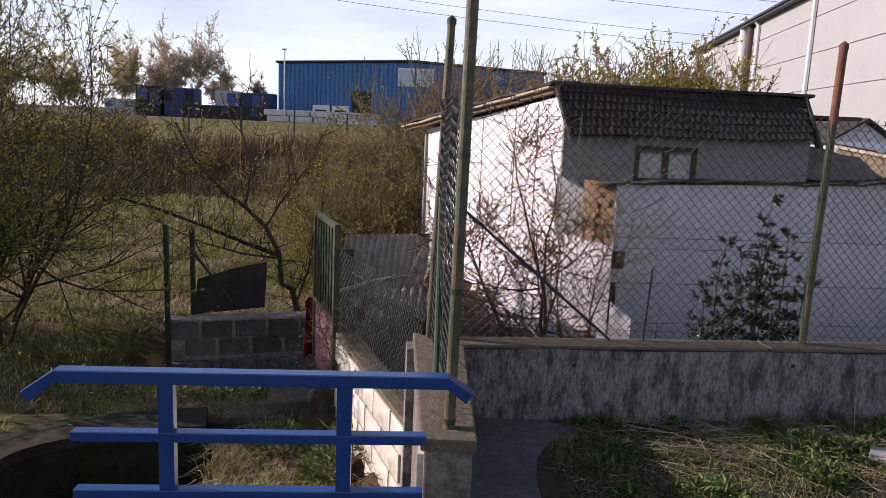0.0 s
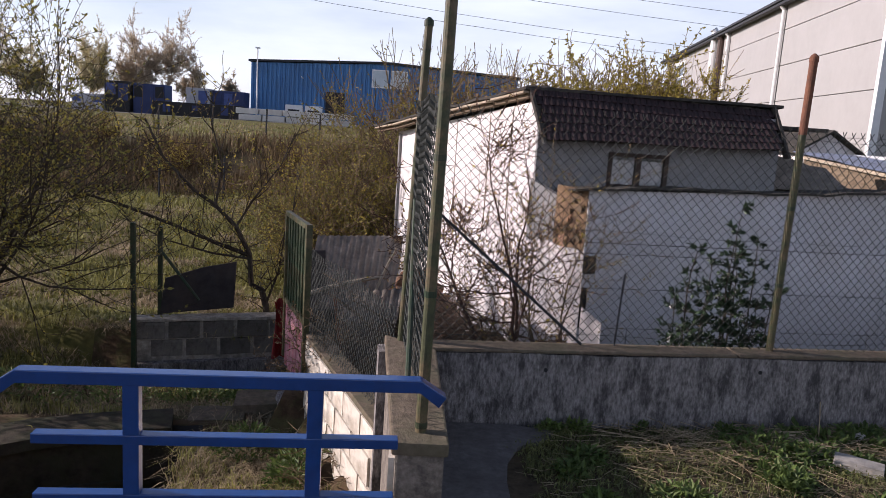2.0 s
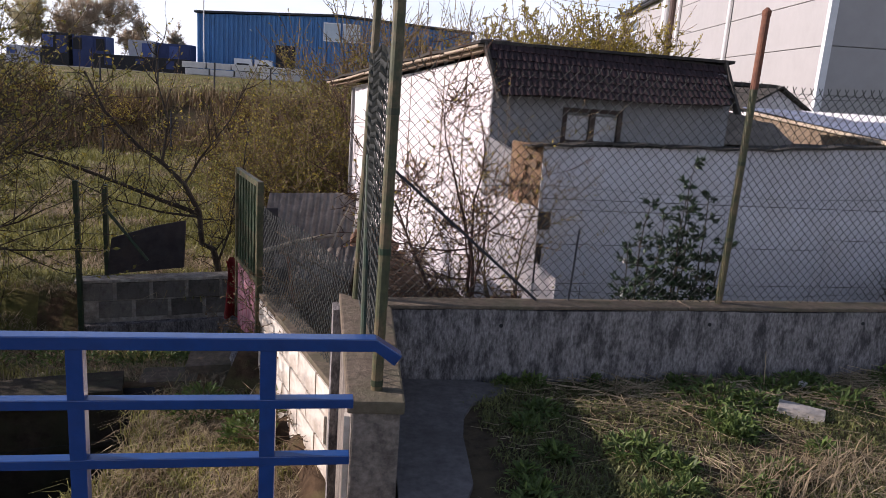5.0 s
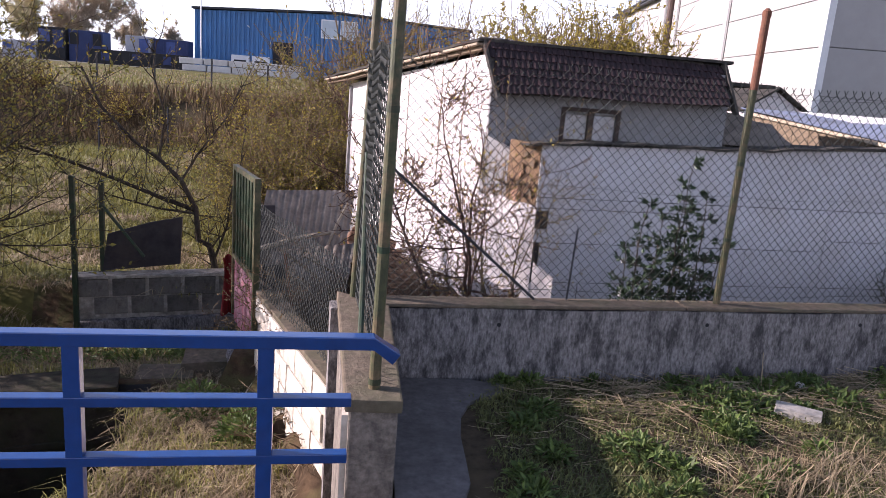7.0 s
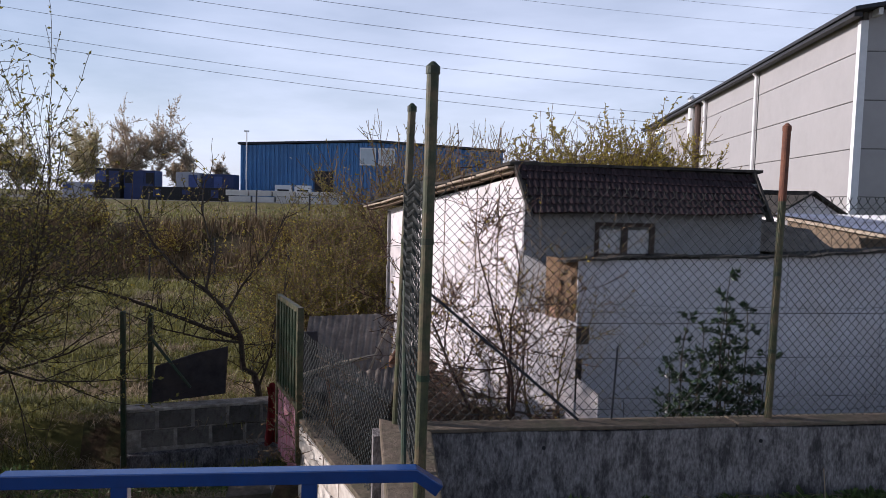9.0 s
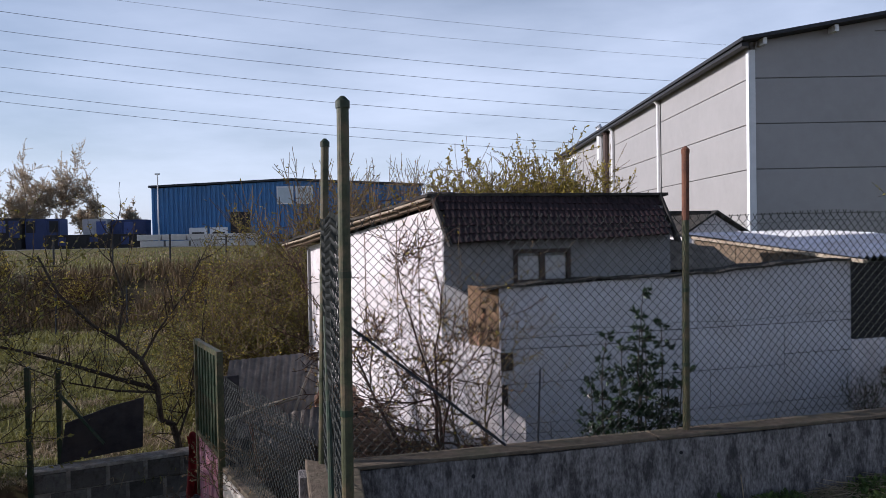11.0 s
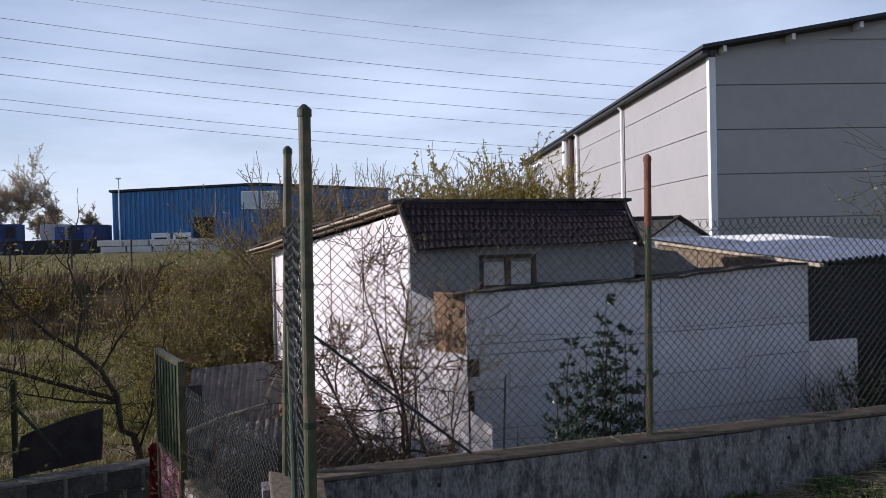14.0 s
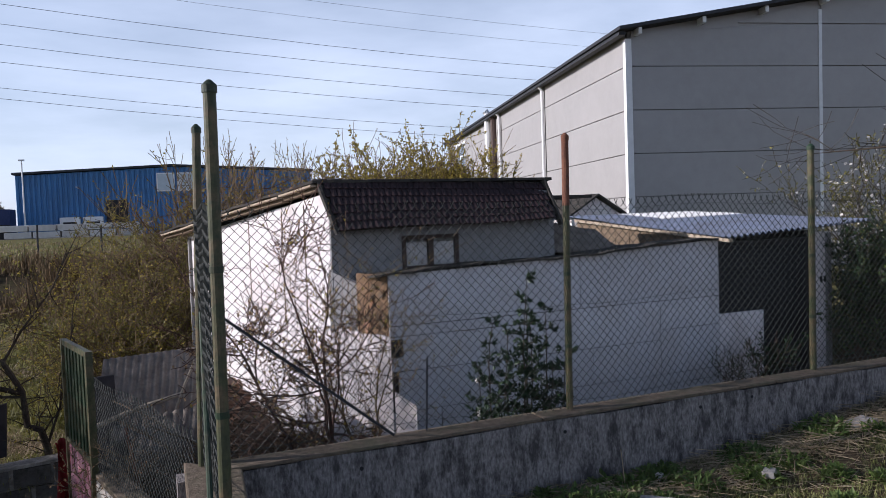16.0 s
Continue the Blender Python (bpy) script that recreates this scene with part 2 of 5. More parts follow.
class Geo:
    """Gathers vertices and faces of one mesh."""

    def __init__(self):
        self.v, self.f = [], []

    def quad(self, a, b, c, d):
        i = len(self.v)
        self.v += [tuple(a), tuple(b), tuple(c), tuple(d)]
        self.f.append((i, i + 1, i + 2, i + 3))

    def hexa(self, low, high):
        """A block from four low corners and the four above them, both counterclockwise from above."""
        i = len(self.v)
        self.v += [tuple(p) for p in low] + [tuple(p) for p in high]
        self.f += [(i + 3, i + 2, i + 1, i), (i + 4, i + 5, i + 6, i + 7)]
        for k in range(4):
            j = (k + 1) % 4
            self.f.append((i + k, i + j, i + 4 + j, i + 4 + k))

    def box(self, x0, x1, y0, y1, z0, z1, m=None):
        low = [(x0, y0, z0), (x1, y0, z0), (x1, y1, z0), (x0, y1, z0)]
        high = [(x0, y0, z1), (x1, y0, z1), (x1, y1, z1), (x0, y1, z1)]
        if m is not None:
            low, high = [m @ Vector(p) for p in low], [m @ Vector(p) for p in high]
        self.hexa(low, high)

    def tube(self, pts, radii, n=6, cap=True):
        pts = [Vector(p) for p in pts]
        start = len(self.v)
        side = None
        for k, p in enumerate(pts):
            d = (pts[min(k + 1, len(pts) - 1)] - pts[max(k - 1, 0)]).normalized()
            if side is None or abs(side.dot(d)) > 0.95:
                side = d.orthogonal()
            side = (side - d * side.dot(d)).normalized()
            up = d.cross(side)
            r = radii[k] if hasattr(radii, "__len__") else radii
            for j in range(n):
                a = 2 * math.pi * j / n
                self.v.append(tuple(p + (side * math.cos(a) + up * math.sin(a)) * r))
        for k in range(len(pts) - 1):
            for j in range(n):
                a, b = start + k * n + j, start + k * n + (j + 1) % n
                self.f.append((a, b, b + n, a + n))
        if cap:
            self.f.append(tuple(start + j for j in range(n))[::-1])
            self.f.append(tuple(start + (len(pts) - 1) * n + j for j in range(n)))

    def mesh(self, name, material, smooth=False):
        me = bpy.data.meshes.new(name)
        me.from_pydata(self.v, [], self.f)
        for m in material if isinstance(material, (list, tuple)) else [material]:
            me.materials.append(m)
        if smooth:
            me.polygons.foreach_set("use_smooth", [True] * len(me.polygons))
        me.update()
        return me


def thing(name, at, label, category, group="", kind=""):
    """An Empty at a thing's base."""
    e = new(name)
    e.location = at
    e.empty_display_size = 0.2
    return tagged(e, label, category, group, kind)


def put(name, geo, material, parent=None, label="", smooth=False, bevel=0.0, weld=False, category="", group="", kind=""):
    """One mesh in world coordinates, alone or as a part of its parent."""
    me = geo.mesh(name, material, smooth)
    if bevel or weld:
        bm = bmesh.new()
        bm.from_mesh(me)
    if weld:
        bmesh.ops.remove_doubles(bm, verts=bm.verts[:], dist=0.0005)
        bm.to_mesh(me)
    if bevel:
        bmesh.ops.bevel(bm, geom=bm.edges[:], offset=bevel, segments=2, affect="EDGES", profile=0.6, clamp_overlap=True)
        bm.to_mesh(me)
        bm.free()
    ob = new(name, me)
    if parent:
        hold(ob, parent)
    return tagged(ob, label, category, group, kind)


def hold(ob, parent):
    """Makes ob a part of parent while it stays where it is."""
    ob.parent = parent
    m = parent.matrix_basis.copy()
    up = parent.parent
    if up:
        m = up.matrix_basis @ parent.matrix_parent_inverse @ m
    ob.matrix_parent_inverse = m.inverted()
    return ob


def piece(name, me, m, parent):
    """One of many alike pieces that share a mesh."""
    ob = new(name, me)
    ob.matrix_basis = m
    return hold(ob, parent)


def frame_of(origin, degrees):
    return Matrix.Translation(origin) @ Matrix.Rotation(radians(degrees), 4, "Z")


def smoothstep(a, b, x):
    t = min(1, max(0, (x - a) / (b - a)))
    return t * t * (3 - 2 * t)


WALL = frame_of((0.15, 3.50, 0), 5.5)       # front garden wall: u along it, v behind it
SHED = frame_of((1.72, 6.95, 0), 5.5)       # front of the white lean-to
HALL = frame_of((11.3, 17.8, 0), -8.5)      # near corner of the grey hall
WBW = frame_of((-0.12, 3.60, 0), 110.7)     # whitewashed block wall, u away from the viewer


def in_frame(m, x, y):
    p = m.inverted() @ Vector((x, y, 0))
    return p.x, p.y


# ---- ground ----
def ground_height(x, y):
    wig = 0.035 * noise.noise((x * 0.9, y * 0.9, 0)) + 0.02 * noise.noise((x * 3, y * 3, 5))
    u, v = in_frame(WALL, x, y)
    lawn = 0.22 * smoothstep(2.6, 5.6, x) + 0.1 * smoothstep(5.6, 9, x) + wig * 0.6
    garden = -0.72 + 0.55 * smoothstep(6.5, 10, x) + wig * 2
    a, b = in_frame(WBW, x, y)
    mound = -1.0 - 0.45 * smoothstep(5.4, 7.4, y) + 0.08 * smoothstep(-1.2, -0.4, x)
    floor = smoothstep(-1.62, -1.9, x - 0.08 * (y - 4) + 0.1 * math.sin(y * 4)) * smoothstep(5.62, 5.5, y + 0.4 * smoothstep(-2.2, -3.1, x)) * smoothstep(-3.5, -3.36, x)
    ditch = mound + (-2.0 - mound) * floor + wig * 2
    ditch += 0.75 * smoothstep(-3.3, -5.5, x) * smoothstep(5.5, 6.2, y)
    edge = 7.99 + 0.3 * min(max(x + 3.16, 0), 1.95)
    if y < 2.2:
        z = lawn
    elif x > 0.06 and v < 0.1:
        z = lawn
    elif y < edge and (b > 0.07 if y < 5.6 else x < -1.05):
        z = ditch
    else:
        z = garden if x > -1.05 and y < 8 else garden + (-1.4 - garden) * smoothstep(7.6, 9.5, y) * smoothstep(9, 3, x)
    if x <= -1.05 and y >= edge:
        z = -0.95 + (-1.4 + 0.95) * smoothstep(8.0, 10.5, y) + wig * 2
    z += smoothstep(25.5, 31, y) * (0.35 - z)
    z += smoothstep(31, 84, y) * 0.6 + smoothstep(9, 25, y) * 0.25 * noise.noise((x * 0.15, y * 0.15, 2)) * smoothstep(90, 40, y)
    return z


def spread(lo, hi, near_lo, near_hi, step, growth=1.25):
    out = list(np.arange(near_lo, near_hi + 1e-6, step))
    s, p = step, near_lo
    while p > lo:
        s *= growth
        p = max(lo, p - s)
        out.insert(0, p)
    s, p = step, near_hi
    while p < hi:
        s *= growth
        p = min(hi, p + s)
        out.append(p)
    return out


gx, gy = spread(-900, 900, -6.5, 9, 0.13, 1.12), spread(-300, 2500, 1.2, 10.5, 0.13, 1.1)
geo = Geo()
geo.v = [(x, y, ground_height(x, y)) for y in gy for x in gx]
nx = len(gx)
geo.f = [(j * nx + i, j * nx + i + 1, (j + 1) * nx + i + 1, (j + 1) * nx + i) for j in range(len(gy) - 1) for i in range(nx - 1)]
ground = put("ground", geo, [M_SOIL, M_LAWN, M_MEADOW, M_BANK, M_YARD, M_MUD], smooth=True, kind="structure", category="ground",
             label="uneven ground of worn lawn, garden soil and rough meadow")
for p in ground.data.polygons:
    x, y, _ = p.center
    _, v = in_frame(WALL, x, y)
    if y > 72:
        p.material_index = 4 if abs(x + 10) < 45 and y < 120 else 2
    elif 25 < y + 0.8 * noise.noise((x * 0.3, 0, 0)) < 32:
        p.material_index = 3
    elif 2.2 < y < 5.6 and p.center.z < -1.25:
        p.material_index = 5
    elif y > 8.6 or (x < -3.6 and y > 2.2):
        p.material_index = 2
    elif x > 0.06 and v < 0.1 or y < 2.2:
        p.material_index = 1

# ---- garden walls ----
# front wall: cast concrete with a coping, uneven top
geo = Geo()
us = list(np.arange(-0.31, 9.3, 0.3))
for u0, u1 in zip(us[:-1], us[1:]):
    e = 0.004 * math.sin(u0 * 5)
    geo.box(u0, u1, 0.012, 0.15, -0.9, 0.428 + e, WALL)
wall_front = put("wall_front", geo, M_CONC, kind="structure", category="wall", label="low weathered concrete garden wall with dark stains")
geo = Geo()
for k in range(5):
    u0 = -0.13 + k * 1.88
    geo.box(u0 + 0.004, u0 + 1.876, 0.009, 0.165, 0.433, 0.455 + 0.004 * math.sin(k * 3), WALL)
put("coping", geo, M_CONC_TOP, wall_front, "worn concrete coping", bevel=0.008)
for k, u in enumerate((0.62, 1.9, 2.95, 3.4)):
    geo = Geo()
    geo.tube([WALL @ Vector((u, 0.009, 0.34 + 0.01 * k)), WALL @ Vector((u, 0.08, 0.34 + 0.01 * k))], 0.012, 8)
    put("drain_hole", geo, M_DARK, wall_front)

# return wall that ends in the pier by the railing
geo = Geo()
geo.hexa([(-0.035, 2.345, -1.3), (0.155, 2.345, -1.3), (0.15, 3.53, -1.3), (-0.13, 3.72, -1.3)],
         [(-0.035, 2.345, 0.385), (0.155, 2.345, 0.385), (0.15, 3.53, 0.385), (-0.13, 3.72, 0.385)])
wall_side = put("wall_side", geo, M_PIER, kind="structure", category="wall", label="short concrete return wall ending in a pier", bevel=0.01)
geo = Geo()
geo.hexa([(-0.05, 2.325, 0.386), (0.17, 2.325, 0.386), (0.148, 3.50, 0.386), (-0.14, 3.73, 0.386)],
         [(-0.05, 2.325, 0.44), (0.17, 2.325, 0.44), (0.148, 3.50, 0.45), (-0.14, 3.73, 0.45)])
put("coping", geo, M_CONC_TOP, wall_side, "chipped concrete coping", bevel=0.01)
geo = Geo()
geo.box(-0.06, -0.036, 2.36, 3.4, -1.3, 0.36)
put("render_coat", geo, M_WBLOCK, wall_side, "pale limewash on the inner side")

# headwall under the railing, with the culvert slab
geo = Geo()
geo.box(-4.5, -0.08, -0.12, 0.07, -2.2, 0.13, frame_of((0.035, 2.1, 0), 3.8))
put("wall_headwall", geo, M_CONC, kind="structure", category="wall", label="concrete headwall under the blue railing", bevel=0.015)
geo = Geo()
bend = [(-1.9, 5.46), (-2.26, 5.36), (-2.6, 5.25), (-2.85, 5.14), (-3.05, 5.0), (-3.18, 4.82), (-3.26, 4.55), (-3.3, 4.2), (-3.32, 3.6), (-3.32, 2.2)]
for k in range(len(bend) - 1):
    sides = []
    for q in (k, k + 1):
        a, b = Vector(bend[max(q - 1, 0)]), Vector(bend[min(q + 1, len(bend) - 1)])
        n = Vector((b.y - a.y, a.x - b.x)).normalized() * -1
        sides.append((Vector(bend[q]), n))
    (p, n), (q, m) = sides
    for i0, i1, z0, z1 in ((0.0, 0.3, -2.1, -1.42), (-0.03, 0.3, -1.42, -1.38), (0.0, 0.3, -1.38, -1.02), (-0.06, 0.36, -1.02, -0.93)):
        ring = [p - n * i0, p - n * i1, q - m * i1, q - m * i0]
        geo.hexa([(v.x, v.y, z0) for v in ring], [(v.x, v.y, z1) for v in ring])
put("wall_culvert", geo, M_CONCDARK, kind="structure", category="wall", label="mossy curved concrete channel wall, coloured dark for ditch shade", weld=True)

# concrete path by the pier
geo = Geo()
edge = [(0.17, 1.0), (0.42, 1.0), (0.40, 1.9), (0.41, 2.25), (0.50, 2.45), (0.49, 2.66), (0.47, 2.86), (0.51, 3.08), (0.60, 3.24), (0.78, 3.36), (0.84, 3.47), (0.60, 3.53), (0.16, 3.52)]
top = [(x + 0.02 * math.sin(7 * y), y, 0.028) for x, y in edge]
geo.v = top + [(x, y, -0.1) for x, y, _ in top]
k = len(edge)
geo.f = [tuple(range(k))] + [(i, i + k, (i + 1) % k + k, (i + 1) % k) for i in range(k)]
put("pavement", geo, M_SLAB, kind="structure", category="path", label="grey concrete path with a broken edge")

# whitewashed block wall: u away from the viewer, v to the left
wall_white = put("wall_white", (lambda g: (g.box(0.0, 1.99, -0.15, -0.006, -1.5, -0.13, WBW), g)[1])(Geo()), M_MORTAR, kind="structure",
                 category="wall", label="whitewashed block wall along the ditch")
geo = Geo()
geo.box(-0.02, 2.0, -0.16, 0.008, -0.129, -0.09, WBW)
put("coping", geo, M_CONC_TOP, wall_white, bevel=0.006)
geo = Geo()
geo.box(-0.19, 0.19, -0.012, 0.012, -0.09, 0.09)
WB = geo.mesh("block", M_WBLOCK)
for r in range(6):
    for c in range(6):
        u = 0.2 + c * 0.4 - (0.2 if r % 2 else 0)
        if 0.1 < u < 1.95:
            piece("block", WB, WBW @ Matrix.Translation((min(max(u, 0.2), 1.79), -0.004 + 0.002 * (c % 2), -0.23 - r * 0.2)), wall_white)

# grey block wall across the garden
BW = frame_of((-3.16, 7.9, 0), 16.7)
wall_block = put("wall_block", (lambda g: (g.box(0, 1.95, 0.012, 0.19, -1.7, -0.8, BW), g)[1])(Geo()), M_MORTAR, kind="structure",
                 category="wall", label="grey cement block wall with pale mortar joints")
geo = Geo()
geo.box(-0.02, 1.97, -0.02, 0.2, -0.80, -0.765, BW)
put("coping", geo, M_MORTAR, wall_block, bevel=0.005)
geo = Geo()
geo.box(0.0, 1.95, -0.10, 0.01, -1.75, -1.27, BW)
put("footing", geo, M_CONC, wall_block, bevel=0.01)
geo = Geo()
geo.box(-0.172, 0.172, -0.02, 0.02, -0.098, 0.098)
BB = geo.mesh("block", M_BLOCK)
rng = random.Random(3)
for r in range(2):
    for c in range(6):
        u = 0.19 + c * 0.385 - (0.19 if r % 2 else 0)
        if 0.1 < u < 1.95:
            piece("block", BB, BW @ pose(min(max(u, 0.17), 1.78), 0.012 + rng.uniform(-0.008, 0.008), -0.905 - r * 0.215, 0, rng.uniform(-1.5, 1.5), 0), wall_block)

# ---- blue railing ----
rail = thing("railing", (-0.62, 2.06, 0.13), "blue painted steel railing on a concrete headwall", "railing")


def bar(pts, w, h):
    """A square tube with mitred bends along pts, in a plane of constant y."""
    g = Geo()
    ring = []
    for k, p in enumerate(pts):
        a, b = Vector(pts[max(k - 1, 0)]), Vector(pts[min(k + 1, len(pts) - 1)])
        d = (b - a).normalized()
        up = Vector((-d.z, 0, d.x))
        ring.append([Vector(p) + Vector((0, s * w / 2, 0)) + up * (t * h / 2) for s, t in ((-1, -1), (1, -1), (1, 1), (-1, 1))])
    for r in ring:
        g.v += [tuple(q) for q in r]
    for k in range(len(pts) - 1):
        for j in range(4):
            a, b = k * 4 + j, k * 4 + (j + 1) % 4
            g.f.append((a, b, b + 4, a + 4))
    e = (len(pts) - 1) * 4
    g.f += [(3, 2, 1, 0), (e, e + 1, e + 2, e + 3)]
    return g


RAIL = frame_of((0.035, 2.1, 0), 3.8)


def rail_part(name, g, bev):
    g.v = [tuple(RAIL @ Vector(p)) for p in g.v]
    return put(name, g, M_BLUE, rail, bevel=bev)


rail_part("top_rail", bar([(-1.405, 0, 0.682), (-1.305, 0, 0.757), (0.005, 0, 0.757), (0.083, 0, 0.702)], 0.055, 0.045), 0.004)
rail_part("middle_rail", bar([(-1.262, 0, 0.545), (-0.062, 0, 0.545)], 0.045, 0.034), 0.003)
rail_part("lower_rail", bar([(-1.262, 0, 0.335), (-0.068, 0, 0.335)], 0.045, 0.034), 0.003)
for x in (-0.947, -0.348):
    g = Geo()
    g.box(x - 0.026, x + 0.026, -0.022, 0.022, 0.13, 0.738)
    rail_part("post", g, 0.003)

# ---- chain-link fence ----
fence = thing("fence", (0.06, 2.44, 0.44), "chain-link fence on green steel posts along a garden wall", "fence")


def fence_post(x, y, z0, z1, r, lean=(0, 0), rusty=False, clips=()):
    g = Geo()
    top = Vector((x + lean[0], y + lean[1], z1))
    g.tube([(x, y, z0), top], r, 14)
    ob = put("post", g, M_GREEN, fence, smooth=False)
    g = Geo()
    g.tube([top - Vector((0, 0, 0.015)), top + Vector((0, 0, 0.012)), top + Vector((0, 0, 0.03))], [r * 1.18, r * 1.18, r * 0.35], 14)
    put("cap", g, M_GREENDARK if not rusty else M_RUST, ob, "dark cap")
    for z in clips:
        p = Vector((x, y, z)) + Vector((*lean, 0)) * ((z - z0) / (z1 - z0))
        g = Geo()
        g.tube([p - Vector((0, 0, 0.012)), p + Vector((0, 0, 0.012))], r * 1.1, 14)
        put("clamp", g, M_GREENDARK, ob)
    return ob


fence_post(0.06, 2.44, 0.44, 2.157, 0.0228, (0.014, 0), clips=(0.47, 1.0, 1.52))
fence_post(-0.045, 3.63, 0.45, 2.16, 0.0215, (0.05, 0.03), clips=(0.9, 1.45))
RP = fence_post(2.13, 3.80, 0.45, 2.135, 0.021, (0.016, 0.0), True, clips=(0.85, 1.3))
g = Geo()
g.tube([(2.142, 3.80, 1.72), (2.146, 3.80, 2.135)], 0.0222, 14)
put("rust_band", g, M_RUST, RP, "rusted bare top of the post")
FP = WALL @ Vector((4.125, 0.13, 0))
fence_post(FP.x, FP.y, 0.45, 2.085, 0.024, (0.0, 0.0), clips=(0.85, 1.3))


def chain_link(a, b, z0, z1, name="mesh_panel", bulge=0.0, zb=None):
    """Zigzag wires hooked into one another between two places."""
    a, b = Vector((*a, 0)), Vector((*b, 0))
    length = (b - a).length
    d = (b - a) / length
    side = Vector((-d.y, d.x, 0))
    w, h = 0.057, 0.058
    n = int(length / (w / 2))
    m = int((z1 - z0) / (h / 2))
    g = Geo()
    for i in range(n):
        pts = []
        for k in range(m + 1):
            s = (i + (k + i) % 2) * w / 2
            z = z0 + k * h / 2
            sag = bulge * math.sin(math.pi * s / length) * math.sin(math.pi * k / m) + 0.006 * math.sin(s * 5 + z * 4)
            pts.append(a + d * s + side * (sag + 0.0012 * (1 if k % 2 else -1)) + Vector((0, 0, z - 0.012 * math.sin(math.pi * s / length * 3))))
        pts.append(pts[-1] + Vector((0, 0, 0.028)) + d * (0.012 if i % 2 else -0.012))
        g.tube(pts, 0.0026, 3, cap=False)
    put(name, g, M_WIRE, fence, "green coated diamond mesh")
    g = Geo()
    for z in (z0 + 0.04, (z0 + z1) / 2, z1 - 0.05):
        g.tube([a + d * (length * k / 8) + Vector((0, 0, z - 0.012 * math.sin(math.pi * k / 8 * 3))) for k in range(9)], 0.0016, 4)
    put("tension_wire", g, M_WIRE, fence)


chain_link((0.07, 2.45), (-0.03, 3.63), 0.46, 1.75)
chain_link((-0.03, 3.64), (2.13, 3.815), 0.46, 1.75, bulge=0.03)
chain_link((2.13, 3.815), (FP.x, FP.y + 0.02), 0.46, 1.75, bulge=0.04)
FQ = WALL @ Vector((8.8, 0.13, 0))
chain_link((FP.x, FP.y + 0.02), (FQ.x, FQ.y), 0.46, 1.75)
chain_link((-0.80, 5.42), (-0.07, 3.66), -0.07, 0.62)
g = Geo()
g.tube([(0.06, 3.66, 1.22), (0.98, 3.70, 0.46)], 0.008, 8)
put("brace", g, M_DARKTRIM, fence, "slanting rusty brace")
g = Geo()
g.tube([(-0.01, 3.50, 1.25), (0.0, 2.9, 0.46)], 0.013, 8)
put("brace", g, M_GREENDARK, fence, "slanting brace")
g = Geo()
g.tube([(1.18, 3.73, 0.45), (1.20, 3.73, 0.88)], 0.006, 8)
put("stake", g, M_DARKTRIM, fence, "thin rusty stake")

# ---- white lean-to and shed ----
shed = thing("shed", SHED @ Vector((1.0, 2.5, -0.75)), "patched white garden shed with a dark mansard roof and lean-to", "shed")


def S(u, w, z):
    return SHED @ Vector((u, w, z))


def sbox(u0, u1, w0, w1, z0, z1):
    g = Geo()
    g.box(u0, u1, w0, w1, z0, z1, SHED)
    return g


# lean-to front: a frame with white sheets on it, each sheet a panel
lean = put("lean_to_wall", sbox(0.0, 4.34, 0.0, 0.10, -0.9, 1.08), M_BOARD, shed)
topz = lambda u: 1.10 + 0.040 * u + 0.02 * math.sin(u * 2.1)
rows = [(-0.9, -0.32, (0, 0.55, 2.2, 3.3, 4.34)), (-0.32, 0.10, (0.08, 2.45, 3.42)), (-0.32, 0.22, (3.42, 4.34)), (0.10, 0.46, (0, 2.1)), (0.10, 0.57, (2.1, 3.42)), (0.22, 0.57, (3.42, 4.34)), (0.46, 0.57, (0, 2.1)), (0.57, 9, (0, 2.3, 4.34))]
k = 0
for z0, z1, cuts in rows:
    for u0, u1 in zip(cuts[:-1], cuts[1:]):
        g = Geo()
        off = (-0.012, -0.018, -0.015)[k % 3]
        ta, tb = (topz(u0), topz(u1)) if z1 > 5 else (z1, z1)
        u0 += 0.005
        u1 -= 0.005
        g.hexa([S(u0, off, z0 + 0.009), S(u1, off, z0 + 0.009), S(u1, -0.002, z0 + 0.009), S(u0, -0.002, z0 + 0.009)],
               [S(u0, off, ta), S(u1, off, tb), S(u1, -0.002, tb), S(u0, -0.002, ta)])
        put("sheet", g, M_WHITE, lean, bevel=0.002)
        k += 1
g = Geo()
for k in range(22):
    u0, u1 = -0.15 + k * 0.207, -0.15 + (k + 1) * 0.207
    a, b = topz(u0) + 0.012 * math.sin(k * 2.3), topz(u1) + 0.012 * math.sin((k + 1) * 2.3)
    g.hexa([S(u0, -0.09, a), S(u1, -0.09, b), S(u1, 0.75, b - 0.05), S(u0, 0.75, a - 0.05)],
           [S(u0, -0.09, a + 0.022), S(u1, -0.09, b + 0.022), S(u1, 0.75, b - 0.028), S(u0, 0.75, a - 0.028)])
put("lean_to_roof", g, M_FELT, shed, "curled black felt edge", weld=True)
